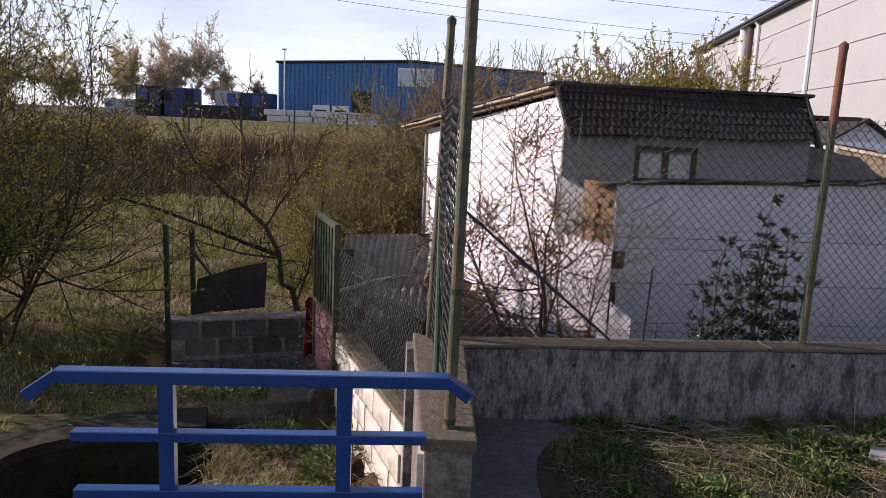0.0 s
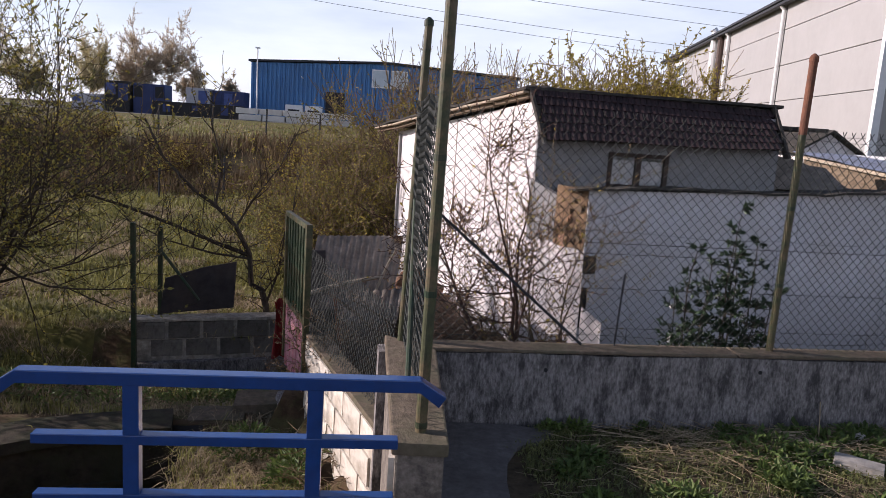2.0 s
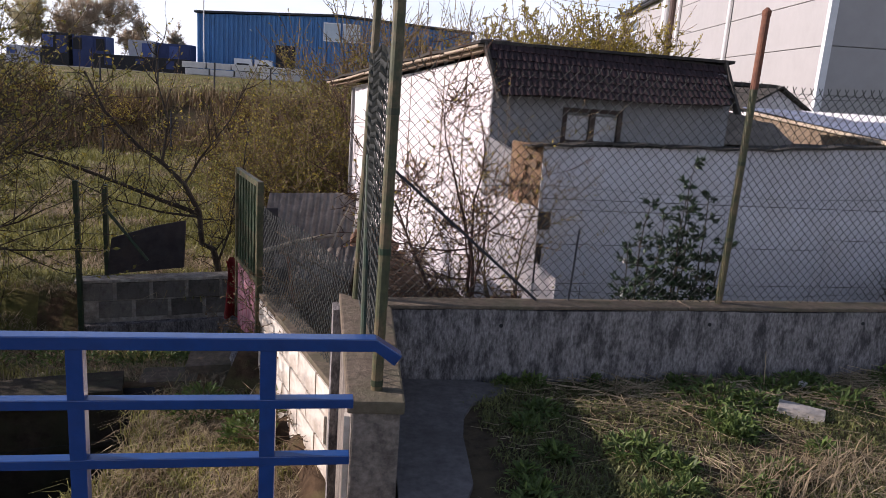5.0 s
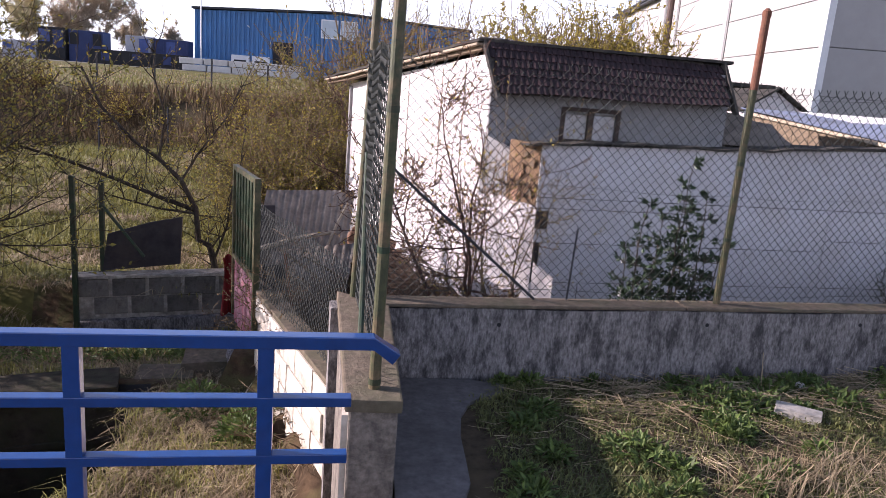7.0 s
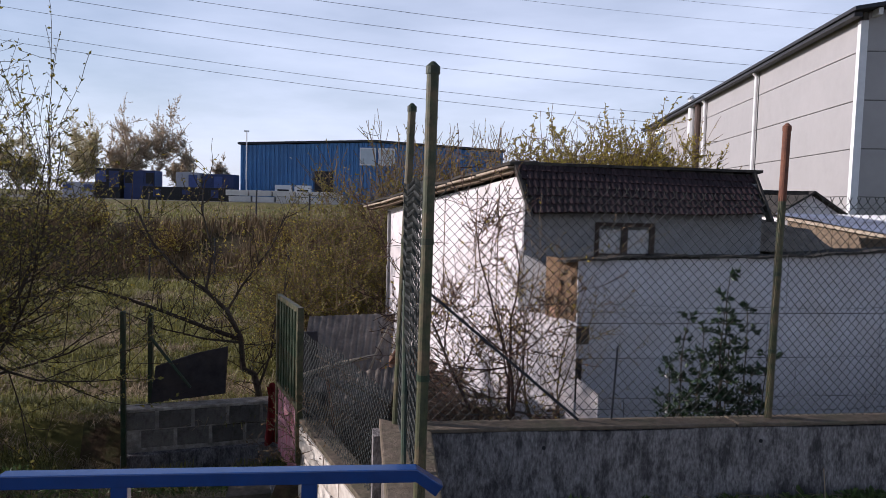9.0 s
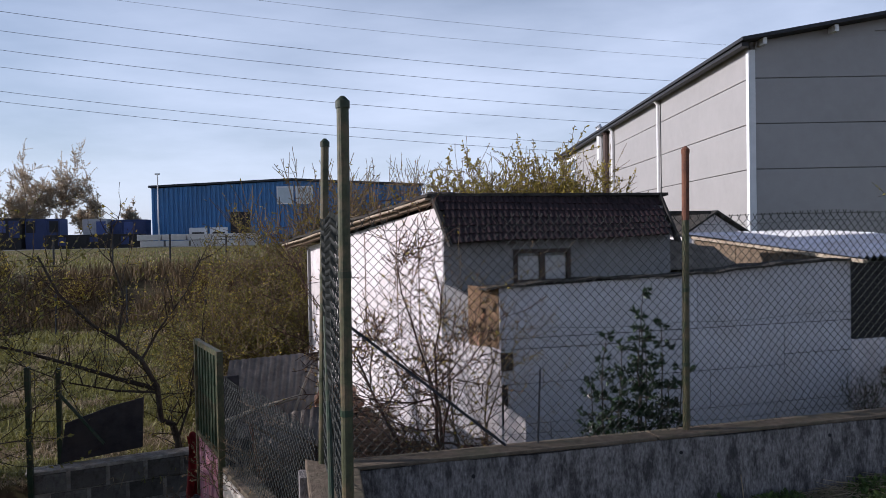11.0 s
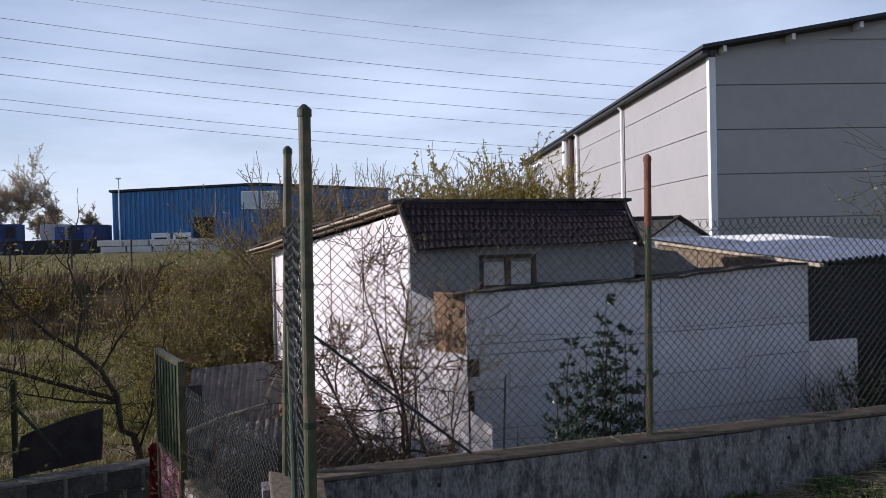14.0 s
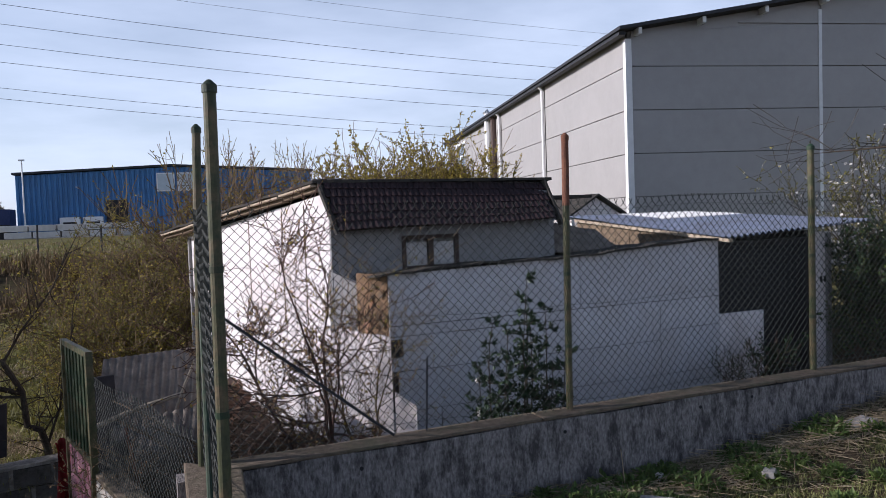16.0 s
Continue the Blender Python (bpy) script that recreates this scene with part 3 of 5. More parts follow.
# left end of the lean-to: bare insulation above, loose white sheet below
g = Geo()
g.hexa([S(0, 0.0, -0.9), S(0.02, 0.02, -0.9), S(-0.21, 0.32, -0.9), S(-0.235, 0.30, -0.9)],
       [S(0, 0.0, 1.1), S(0.02, 0.02, 1.1), S(-0.21, 0.32, 1.12), S(-0.235, 0.30, 1.12)])
put("end_wall", g, M_FOAM, shed, "bare brown insulation where the cladding is gone")
# white plaster in shade here; the grey colour carries that shade
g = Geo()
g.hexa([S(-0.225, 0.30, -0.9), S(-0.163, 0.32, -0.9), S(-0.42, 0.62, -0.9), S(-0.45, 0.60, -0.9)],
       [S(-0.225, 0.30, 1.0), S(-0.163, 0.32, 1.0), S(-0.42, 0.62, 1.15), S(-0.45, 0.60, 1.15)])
put("end_wall", g, M_GREYPL, shed, "white plaster beside the corner, greyed for shade")
r = random.Random(5)
for k in range(14):
    f, z = r.uniform(0.05, 0.9), r.uniform(0.5, 1.02)
    q = SHED @ Matrix.Translation((-0.235 * f - 0.012, 0.30 * f - 0.012, z)) @ Matrix.Rotation(radians(128), 4, "Z") @ Matrix.Rotation(r.uniform(-0.5, 0.5), 4, "Y")
    g = Geo()
    g.box(-r.uniform(0.008, 0.03), r.uniform(0.008, 0.03), -0.004, 0.006, -r.uniform(0.01, 0.05), r.uniform(0.01, 0.05), q)
    put("torn_flake", g, (M_FOAM, M_OLDWOOD, M_BRICK)[k % 3], shed)
g = Geo()
a, b = Vector((1.12, 7.48)), Vector((1.93, 6.72))
tops = (0.40, 0.50, 0.55, 0.52, 0.49, 0.50, 0.47, 0.40)
for k in range(6):
    p, q = a.lerp(b, k / 8), a.lerp(b, (k + 1) / 8)
    g.hexa([(p.x, p.y, -0.9), (q.x, q.y, -0.9), (q.x + 0.006, q.y + 0.012, -0.9), (p.x + 0.006, p.y + 0.012, -0.9)],
           [(p.x, p.y, tops[k]), (q.x, q.y, tops[k + 1]), (q.x + 0.006, q.y + 0.012, tops[k + 1]), (p.x + 0.006, p.y + 0.012, tops[k])])
put("loose_sheet", g, M_WPLASTER, shed, "loose white sheet with a broken top", weld=True)
g = Geo()
p, q = a.lerp(b, 0.78) + Vector((-0.012, -0.014)), a.lerp(b, 1.0) + Vector((-0.012, -0.014))
g.hexa([(p.x, p.y, -0.9), (q.x, q.y, -0.9), (q.x + 0.006, q.y + 0.009, -0.9), (p.x + 0.006, p.y + 0.009, -0.9)],
       [(p.x, p.y, -0.08), (q.x, q.y, -0.2), (q.x + 0.006, q.y + 0.009, -0.2), (p.x + 0.006, p.y + 0.009, -0.08)])
put("loose_sheet", g, M_WPLASTER, shed, "low white offcut at the corner")
put("meter_box", sbox(0.0, 0.13, -0.06, -0.02, 0.26, 0.44), M_DARK, shed, "small dark box", bevel=0.005)

# upper storey: front under the mansard and the sunlit end wall
FLc, FRc, BRc, BLc = (-0.42, 0.62), (2.32, 0.62), (2.32, 4.7), (-1.60, 4.6)


def slab_wall(p, q, z0, zp, zq, t):
    """A wall from p to q on the shed's plan whose top slopes from zp to zq."""
    d = Vector((q[0] - p[0], q[1] - p[1])).normalized()
    n = Vector((-d.y, d.x)) * t
    g = Geo()
    g.hexa([S(*p, z0), S(*q, z0), S(q[0] + n.x, q[1] + n.y, z0), S(p[0] + n.x, p[1] + n.y, z0)],
           [S(*p, zp), S(*q, zq), S(q[0] + n.x, q[1] + n.y, zq), S(p[0] + n.x, p[1] + n.y, zp)])
    return g


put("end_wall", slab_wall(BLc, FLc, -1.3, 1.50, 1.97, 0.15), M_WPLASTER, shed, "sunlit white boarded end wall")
for k, f in enumerate((0.30, 0.52, 0.74, 0.87)):
    g = Geo()
    p = Vector(BLc).lerp(Vector(FLc), f)
    d = (Vector(FLc) - Vector(BLc)).normalized()
    n = Vector((d.y, -d.x)) * 0.006
    zt = 1.46 + f * 0.46
    g.hexa([S(p.x, p.y, 0.5), S(p.x + n.x, p.y + n.y, 0.5), S(p.x + n.x + d.x * 0.015, p.y + n.y + d.y * 0.015, 0.5), S(p.x + d.x * 0.015, p.y + d.y * 0.015, 0.5)],
           [S(p.x, p.y, zt), S(p.x + n.x, p.y + n.y, zt), S(p.x + n.x + d.x * 0.015, p.y + n.y + d.y * 0.015, zt), S(p.x + d.x * 0.015, p.y + d.y * 0.015, zt)])
    put("joint_strip", g, M_OLDWOOD, shed)
# front wall pieces leave the window open
W0, W1, WZ0, WZ1 = 0.37, 1.05, 1.10, 1.48
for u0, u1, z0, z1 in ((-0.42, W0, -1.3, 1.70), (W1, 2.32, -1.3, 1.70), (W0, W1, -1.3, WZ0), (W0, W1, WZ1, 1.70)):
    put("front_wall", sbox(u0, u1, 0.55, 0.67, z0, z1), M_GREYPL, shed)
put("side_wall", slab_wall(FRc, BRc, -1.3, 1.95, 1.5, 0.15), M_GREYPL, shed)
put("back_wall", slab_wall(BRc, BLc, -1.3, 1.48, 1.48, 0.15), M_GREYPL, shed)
win = put("window", (lambda g: [g.box(*b, SHED) for b in ((W0, W1, 0.53, 0.60, WZ0, WZ0 + 0.04), (W0, W1, 0.53, 0.60, WZ1 - 0.04, WZ1),
          (W0, W0 + 0.045, 0.53, 0.60, WZ0 + 0.04, WZ1 - 0.04), (W1 - 0.045, W1, 0.53, 0.60, WZ0 + 0.04, WZ1 - 0.04), (0.68, 0.74, 0.53, 0.60, WZ0 + 0.04, WZ1 - 0.04))] and g)(Geo()),
          mat("dark_brown_frame", (0.055, 0.034, 0.025), (0.035, 0.022, 0.017), 20, 0.7, 0.2), shed, "brown wooden two-light window")
for u0, u1 in ((W0 + 0.045, 0.68), (0.74, W1 - 0.045)):
    put("pane", sbox(u0, u1, 0.565, 0.571, WZ0 + 0.04, WZ1 - 0.04), glass_mat(), win).visible_shadow = False
    # added pale backing: its colour imitates light reflected by the panes
    put("curtain", sbox(u0 - 0.02, u1 + 0.02, 0.585, 0.595, WZ0, WZ0 + 0.30), M_WPLASTER, win, "added pale backing that imitates reflections in the glass")

# mansard of overlapping shingles
mans = thing("mansard", S(1, 0.3, 1.57), "", "")
mans["category"] = ""
hold(mans, shed)
base = Geo()
base.hexa([S(-0.38, 0.32, 1.56), S(2.22, 0.32, 1.61), S(2.34, 0.82, 1.61), S(-0.38, 0.82, 1.56)],
          [S(-0.48, 0.74, 2.10), S(2.28, 0.74, 2.03), S(2.34, 0.95, 2.03), S(-0.48, 0.95, 2.10)])
put("board", base, M_FELT, mans)
# one shingle: local x along the row, y up the slope, z outwards
g = Geo()
g.v = [(-0.031, 0.135, 0.004), (0.0, 0.135, 0.011), (0.031, 0.135, 0.004), (-0.031, 0.006, 0.014), (0.0, -0.006, 0.021), (0.031, 0.006, 0.014),
       (-0.031, 0.006, 0.002), (0.0, -0.006, 0.005), (0.031, 0.006, 0.002)]
g.f = [(0, 3, 4, 1), (1, 4, 5, 2), (3, 6, 7, 4), (4, 7, 8, 5), (0, 6, 3), (2, 5, 8)]
SHM = g.mesh("shingle", M_TILE)
rowsn, cols = 6, 40
q = random.Random(8)


def slope_point(f, s):
    return S(-0.39 - 0.10 * f + (2.62 + 0.16 * f) * s, 0.32 + 0.42 * f - 0.012, 1.56 + 0.05 * s + (0.54 - 0.12 * s) * f + 0.012 * math.sin(s * 7) * (1 - f))


for row in range(rowsn):
    for c in range(cols):
        s0 = (c + 0.5 + 0.5 * (row % 2)) / (cols + 0.5)
        o, ax, up = slope_point(row / rowsn, s0), slope_point(row / rowsn, s0 + 0.01), slope_point(row / rowsn + 0.1, s0)
        ex = (ax - o).normalized()
        ey = (up - o).normalized()
        ez = ex.cross(ey).normalized()
        ey = ez.cross(ex)
        m = Matrix((ex, ey, ez)).transposed().to_4x4()
        if row == rowsn - 1:
            m = m @ Matrix.Diagonal((1, 0.8, 1, 1))
        piece("shingle", SHM, Matrix.Translation(o) @ m @ Matrix.Rotation(radians(q.uniform(-2, 2)), 4, "Z") @ Matrix.Translation((0, 0, q.uniform(0, 0.003))), mans)
RC = Geo()
RC.tube([(-0.075, 0, 0), (0.075, 0, 0)], [0.042, 0.036], 8)
RCM = RC.mesh("ridge_cap", M_FELT, True)
for k in range(19):
    f = k / 18
    p = S(-0.46 + 2.74 * f, 0.77, 2.09 - 0.06 * f + 0.006 * math.sin(k * 1.7))
    piece("ridge_cap", RCM, Matrix.Translation(p) @ Matrix.Rotation(radians(5.5), 4, "Z"), mans)
for u in (-0.41, 2.28):
    g = Geo()
    g.hexa([S(u - 0.015, 0.26, 1.53), S(u + 0.015, 0.26, 1.53), S(u + 0.015, 0.36, 1.53), S(u - 0.015, 0.36, 1.53)],
           [S(u - 0.105 * (u < 0), 0.70, 2.10), S(u - 0.105 * (u < 0) + 0.03, 0.70, 2.10), S(u - 0.105 * (u < 0) + 0.03, 0.80, 2.10), S(u - 0.105 * (u < 0), 0.80, 2.10)])
    put("verge_board", g, M_FELT, mans)
# sloping roof sheet down to the back, with ragged layers at its edge
g = Geo()
for k in range(12):
    f0, f1 = k / 12, (k + 1) / 12
    q0, q1 = Vector((-0.56, 0.70)).lerp(Vector((-2.0, 5.0)), f0), Vector((-0.56, 0.70)).lerp(Vector((-2.0, 5.0)), f1)
    r0, r1 = Vector((2.4, 0.70)).lerp(Vector((2.6, 5.0)), f0), Vector((2.4, 0.70)).lerp(Vector((2.6, 5.0)), f1)
    z0, z1 = 2.08 - 0.53 * f0 + 0.012 * math.sin(k * 2.7), 2.08 - 0.53 * f1 + 0.012 * math.sin((k + 1) * 2.7)
    g.hexa([S(*q0, z0), S(*r0, z0), S(*r1, z1), S(*q1, z1)], [S(*q0, z0 + 0.03), S(*r0, z0 + 0.03), S(*r1, z1 + 0.03), S(*q1, z1 + 0.03)])
put("roof_sheet", g, M_FELT, shed, "thin weathered roof sheets", weld=True)
for k, (o, dz, th, m) in enumerate(((0.03, -0.075, 0.07, M_OLDWOOD), (-0.03, -0.03, 0.025, M_PALEWOOD))):
    for j in range(6):
        g = Geo()
        f0, f1 = j / 6 + 0.004, (j + 1) / 6 - 0.004
        q0, q1 = Vector((-0.54 + o, 0.72)).lerp(Vector((-1.95 + o, 4.95)), f0), Vector((-0.54 + o, 0.72)).lerp(Vector((-1.95 + o, 4.95)), f1)
        z0, z1 = 2.075 + dz - 0.53 * f0 + 0.01 * math.sin(j * 5), 2.075 + dz - 0.53 * f1 + 0.01 * math.sin(j * 3)
        g.hexa([S(*q0, z0), S(q0.x + 0.08, q0.y, z0), S(q1.x + 0.08, q1.y, z1), S(*q1, z1)],
               [S(*q0, z0 + th), S(q0.x + 0.08, q0.y, z0 + th), S(q1.x + 0.08, q1.y, z1 + th), S(*q1, z1 + th)])
        put("eave_board", g, m, shed, bevel=0.004)
g = Geo()
g.box(2.3, 3.05, 0.8, 1.9, 1.85, 1.89, SHED)
put("side_canopy", g, M_FELT, shed, "dark flat canopy")

# lower part with a corrugated roof at the end of the lean-to
store = thing("store", S(5.5, 1.5, -0.6), "open-fronted store with a corrugated metal roof and black front", "shed")
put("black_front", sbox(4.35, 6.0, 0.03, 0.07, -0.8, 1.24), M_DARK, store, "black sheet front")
put("white_sheet", sbox(4.345, 5.07, -0.012, 0.0, -0.8, 0.34), M_WPLASTER, store, bevel=0.002)
put("end_post", sbox(6.0, 6.32, 0.0, 0.12, -0.8, 1.30), M_WPLASTER, store, "white end panel")
put("side_wall", slab_wall((6.32, 0.0), (6.32, 3.2), -0.8, 1.28, 1.5, 0.12), M_GREYPL, store)
put("back_wall", sbox(4.35, 6.3, 3.08, 3.2, -0.8, 1.52), M_GREYPL, store)


def corrugated(u0, u1, w0, w1, lift, m, label):
    """A wavy sheet whose waves run from front to back."""
    n = int((u1 - u0) / 0.0125)
    g = Geo()

    def z(u, w):
        f = (w + 0.18) / 3.5
        return 1.30 + lift + 0.05 * (u - 4.3) * (1 - f) + 0.28 * f + 0.021 * math.cos((u - 4.3) * 2 * math.pi / 0.1)

    for t in (0.006, 0.0):
        for w in (w0, w1):
            for k in range(n + 1):
                u = u0 + (u1 - u0) * k / n
                g.v.append(tuple(S(u, w, z(u, w) + t)))
    q = n + 1
    for k in range(n):
        g.f += [(k, k + 1, q + k + 1, q + k), (2 * q + k + 1, 2 * q + k, 3 * q + k, 3 * q + k + 1), (k + 1, k, 2 * q + k, 2 * q + k + 1), (q + k, q + k + 1, 3 * q + k + 1, 3 * q + k)]
    put("corrugated_sheet", g, m, store, label)


corrugated(4.28, 6.88, -0.18, 2.2, 0.0, M_ZINC, "blue-grey corrugated metal sheet")
# back strip drawn pale where the sun glares off the roof
corrugated(5.2, 6.88, 2.1, 3.32, 0.012, M_ZINCSUNLIT, "corrugated roof sheet coloured pale for sun glare")
corrugated(4.28, 5.2, 2.1, 3.32, 0.01, M_ZINC, "blue-grey corrugated metal sheet")
for k in range(9):
    g = Geo()
    w0, w1 = 0.05 + k * 0.34, 0.05 + (k + 1) * 0.34 - 0.012
    g.hexa([S(4.33, w0, 1.16), S(4.36, w0, 1.16), S(4.36, w1, 1.16), S(4.33, w1, 1.16)],
           [S(4.33, w0, 1.26 + 0.085 * w0), S(4.36, w0, 1.26 + 0.085 * w0), S(4.36, w1, 1.26 + 0.085 * w1), S(4.33, w1, 1.26 + 0.085 * w1)])
    put("gable_board", g, M_OLDWOOD, store, "weathered brown boards under the roof edge")
g = Geo()
g.box(4.27, 4.33, -0.16, 3.2, 1.25, 1.29, SHED @ Matrix.Rotation(radians(4.6), 4, "X") @ Matrix.Translation((0, 0, 0.01)))
put("verge_lath", g, M_PALEWOOD, store)

# grey sheet heaped on the flat roof
g = Geo()
nu, nw = 14, 9
for j in range(nw):
    for i in range(nu):
        u, w = 1.35 + 2.9 * i / (nu - 1), 0.72 + 1.9 * j / (nw - 1)
        peak = smoothstep(1.65, 2.45, u) * (1 - 0.2 * smoothstep(2.5, 3.2, u)) * smoothstep(3.7, 3.3, u)
        hgt = 1.10 + 0.50 * peak * max(0, 1 - abs(w - 1.25) / 0.65) + 0.035 * noise.noise((u * 3, w * 3, 1))
        g.v.append(tuple(S(u, w, hgt)))
g.f = [(j * nu + i, j * nu + i + 1, (j + 1) * nu + i + 1, (j + 1) * nu + i) for j in range(nw - 1) for i in range(nu - 1)]
k = len(g.v)
g.v += [(x, y, z - 0.01) for x, y, z in g.v]
g.f += [tuple(k + q for q in f[::-1]) for f in g.f]
put("tarpaulin", g, M_GREYTARP, category="tarpaulin", label="grey tarpaulin heaped over the lean-to roof")
put("flat_roof", sbox(-0.3, 4.34, 0.70, 3.2, 1.0, 1.07), M_FELT, shed, "flat felt roof")

# ---- gate and left fence post ----
gate = thing("gate", (-0.82, 5.45, -0.3), "dark green steel gate leaf with a pink sheet below", "gate")
GM = frame_of((-0.82, 5.45, 0), 110.7)
g = Geo()
for b in ((0, 0.05, -0.02, 0.03, -0.45, 0.8), (0.84, 0.885, -0.02, 0.03, -0.55, 0.8), (0.05, 0.84, -0.015, 0.025, 0.755, 0.8), (0.05, 0.84, -0.015, 0.025, -0.03, 0.01)):
    g.box(*b, GM)
put("frame", g, M_GREEN, gate, bevel=0.003)
BAR = Geo()
BAR.box(-0.025, 0.025, -0.006, 0.006, -0.385, 0.385)
BARM = BAR.mesh("slat", M_GREENDARK)
for k in range(14):
    piece("slat", BARM, GM @ Matrix.Translation((0.08 + k * 0.056, 0.004 if k % 2 else 0.012, 0.38)), gate)
g = Geo()
for k in range(25):
    v = 0.01 + 0.008 * math.sin(k * 1.5)
    g.v += [tuple(GM @ Vector((0.05 + k * 0.0329, v + o, z))) for o in (0, 0.006) for z in (-0.6, -0.04)]
for k in range(24):
    a = k * 4
    g.f += [(a, a + 4, a + 5, a + 1), (a + 2, a + 3, a + 7, a + 6), (a + 1, a + 5, a + 7, a + 3), (a, a + 2, a + 6, a + 4)]
put("lower_sheet", g, M_PINK, gate, "pink and white striped sheet")
g = Geo()
for j in range(13):
    f = j / 12
    for k in range(13):
        a = k / 12
        w = 0.10 + 0.04 * math.sin(f * 3)
        g.v.append((-1.25 + w * a + 0.02 * math.sin(a * 11 + f * 4), 6.33 + 0.035 * math.sin(a * 14 + f * 3), -0.06 - 0.52 * f - 0.03 * math.sin(a * 9)))
g.f = [(j * 13 + k, j * 13 + k + 1, (j + 1) * 13 + k + 1, (j + 1) * 13 + k) for j in range(12) for k in range(12)]
put("cloth", g, M_REDCLOTH, gate, "red plastic cloth hanging at the gate", smooth=True)

lf = thing("garden_fence", (-3.08, 7.78, -1.3), "old green fence posts with sagging mesh", "fence")
for x, y, z1 in ((-3.09, 7.80, 0.37), (-2.93, 8.2, 0.28)):
    g = Geo()
    g.box(x - 0.025, x + 0.025, y - 0.025, y + 0.025, -1.45, z1)
    put("post", g, M_GREENDARK, lf, bevel=0.004)
g = Geo()
g.tube([(-2.92, 8.15, 0.02), (-2.45, 8.1, -0.55)], 0.018, 7)
put("brace", g, M_GREENDARK, lf)
g = Geo()
pts = [(-2.93, -0.76), (-2.86, -0.32), (-2.45, -0.19), (-2.09, -0.12), (-2.13, -0.70)]
g.v = [(x, y0 + 0.3 * (x + 3.16) - 0.1 * (z + 0.75), z) for y0 in (8.1, 8.14) for x, z in pts]
g.f = [tuple(range(5)), tuple(range(9, 4, -1))] + [(i, i + 5, (i + 1) % 5 + 5, (i + 1) % 5) for i in range(5)]
put("board", g, M_BOARD, category="board", label="dark warped board leaning on the block wall", bevel=0.008)

# little hut between the shed and the grey hall
hut = thing("hut", (6.5, 12.6, -0.6), "small pale hut with a dark pitched roof behind the shed", "hut")
HM = frame_of((6.60, 12.3, 0), 5.5)
g = Geo()
g.v = [tuple(HM @ Vector(p)) for p in ((0, 0, -0.8), (1.1, 0, -0.8), (1.1, 0, 1.62), (0.55, 0, 1.94), (0, 0, 1.62), (0, 1.6, -0.8), (1.1, 1.6, -0.8), (1.1, 1.6, 1.62), (0.55, 1.6, 1.94), (0, 1.6, 1.62))]
g.f = [(0, 1, 2, 3, 4), (9, 8, 7, 6, 5), (1, 6, 7, 2), (0, 4, 9, 5), (4, 3, 8, 9), (3, 2, 7, 8)]
put("body", g, M_WPLASTER, hut)
for a, b in (((-0.12, 1.57), (0.55, 1.97)), ((0.55, 1.97), (1.22, 1.57))):
    g = Geo()
    lo = [(a[0], -0.12, a[1]), (b[0], -0.12, b[1]), (b[0], 1.72, b[1]), (a[0], 1.72, a[1])]
    g.hexa([HM @ Vector(p) for p in lo], [HM @ Vector((p[0], p[1], p[2] + 0.04)) for p in lo])
    put("roof", g, M_FELT, hut)
for k in range(2):
    put("number_bar", sbox(6.10 + 0.07 * k, 6.14 + 0.07 * k, -0.006, -0.001, 0.62, 0.70), M_DARK, store, "dark bar of a painted number")

# ---- grey hall ----
hall = thing("hall", HALL @ Vector((8, 10, -0.6)), "large grey panel-clad hall with white corner trims", "industrial hall")
EAVE, HL, HW = 6.58, 30.0, 17.0


def hbox(u0, u1, v0, v1, z0, z1):
    g = Geo()
    g.box(u0, u1, v0, v1, z0, z1, HALL)
    return g


def hz(u):
    return EAVE - 0.1 + 0.163 * min(u, HW - u)


put("long_wall", hbox(0.02, 0.3, 0.02, HL, -0.8, EAVE), M_HALLGREY, hall)
g = Geo()
g.v = [tuple(HALL @ Vector(p)) for p in ((0.02, 0.02, -0.8), (HW, 0.02, -0.8), (HW, 0.02, EAVE + 0.06), (HW / 2, 0.02, hz(HW / 2) + 0.15), (0.02, 0.02, EAVE + 0.06))]
g.v += [tuple(HALL @ Vector(p)) for p in ((0.02, 0.3, -0.8), (HW, 0.3, -0.8), (HW, 0.3, EAVE + 0.06), (HW / 2, 0.3, hz(HW / 2) + 0.15), (0.02, 0.3, EAVE + 0.06))]
g.f = [(0, 1, 2, 3, 4), (9, 8, 7, 6, 5), (0, 5, 6, 1), (1, 6, 7, 2), (4, 3, 8, 9), (3, 2, 7, 8), (0, 4, 9, 5)]
put("gable_wall", g, M_HALLGREY, hall)
put("far_wall", hbox(HW - 0.3, HW, 0.3, HL, -0.8, EAVE - 0.2), M_HALLGREY, hall)
put("end_wall", hbox(0.3, HW - 0.3, HL - 0.3, HL, -0.8, EAVE - 0.2), M_HALLGREY, hall)
# horizontal sandwich panels: six courses between trims
PH = 1.215
zs = [-0.40 + PH * k for k in range(9)]
for z in zs[1:6]:
    put("joint", hbox(0.006, 0.019, 0.03, HL, z - 0.02, z + 0.02), M_JOINT, hall)
    put("joint", hbox(0.03, HW - 0.1, 0.006, 0.019, z - 0.02, z + 0.02), M_JOINT, hall)
for k in range(6):
    z0, z1 = zs[k] + 0.012, min(zs[k + 1], EAVE + 0.01) - 0.012
    for v0, v1 in ((0.1, 7.66), (7.76, 14.75), (14.85, 22.0), (22.1, HL)):
        put("cladding_panel", hbox(-0.03, 0.018, v0, v1, z0, z1), M_HALLGREY, hall, bevel=0.008)
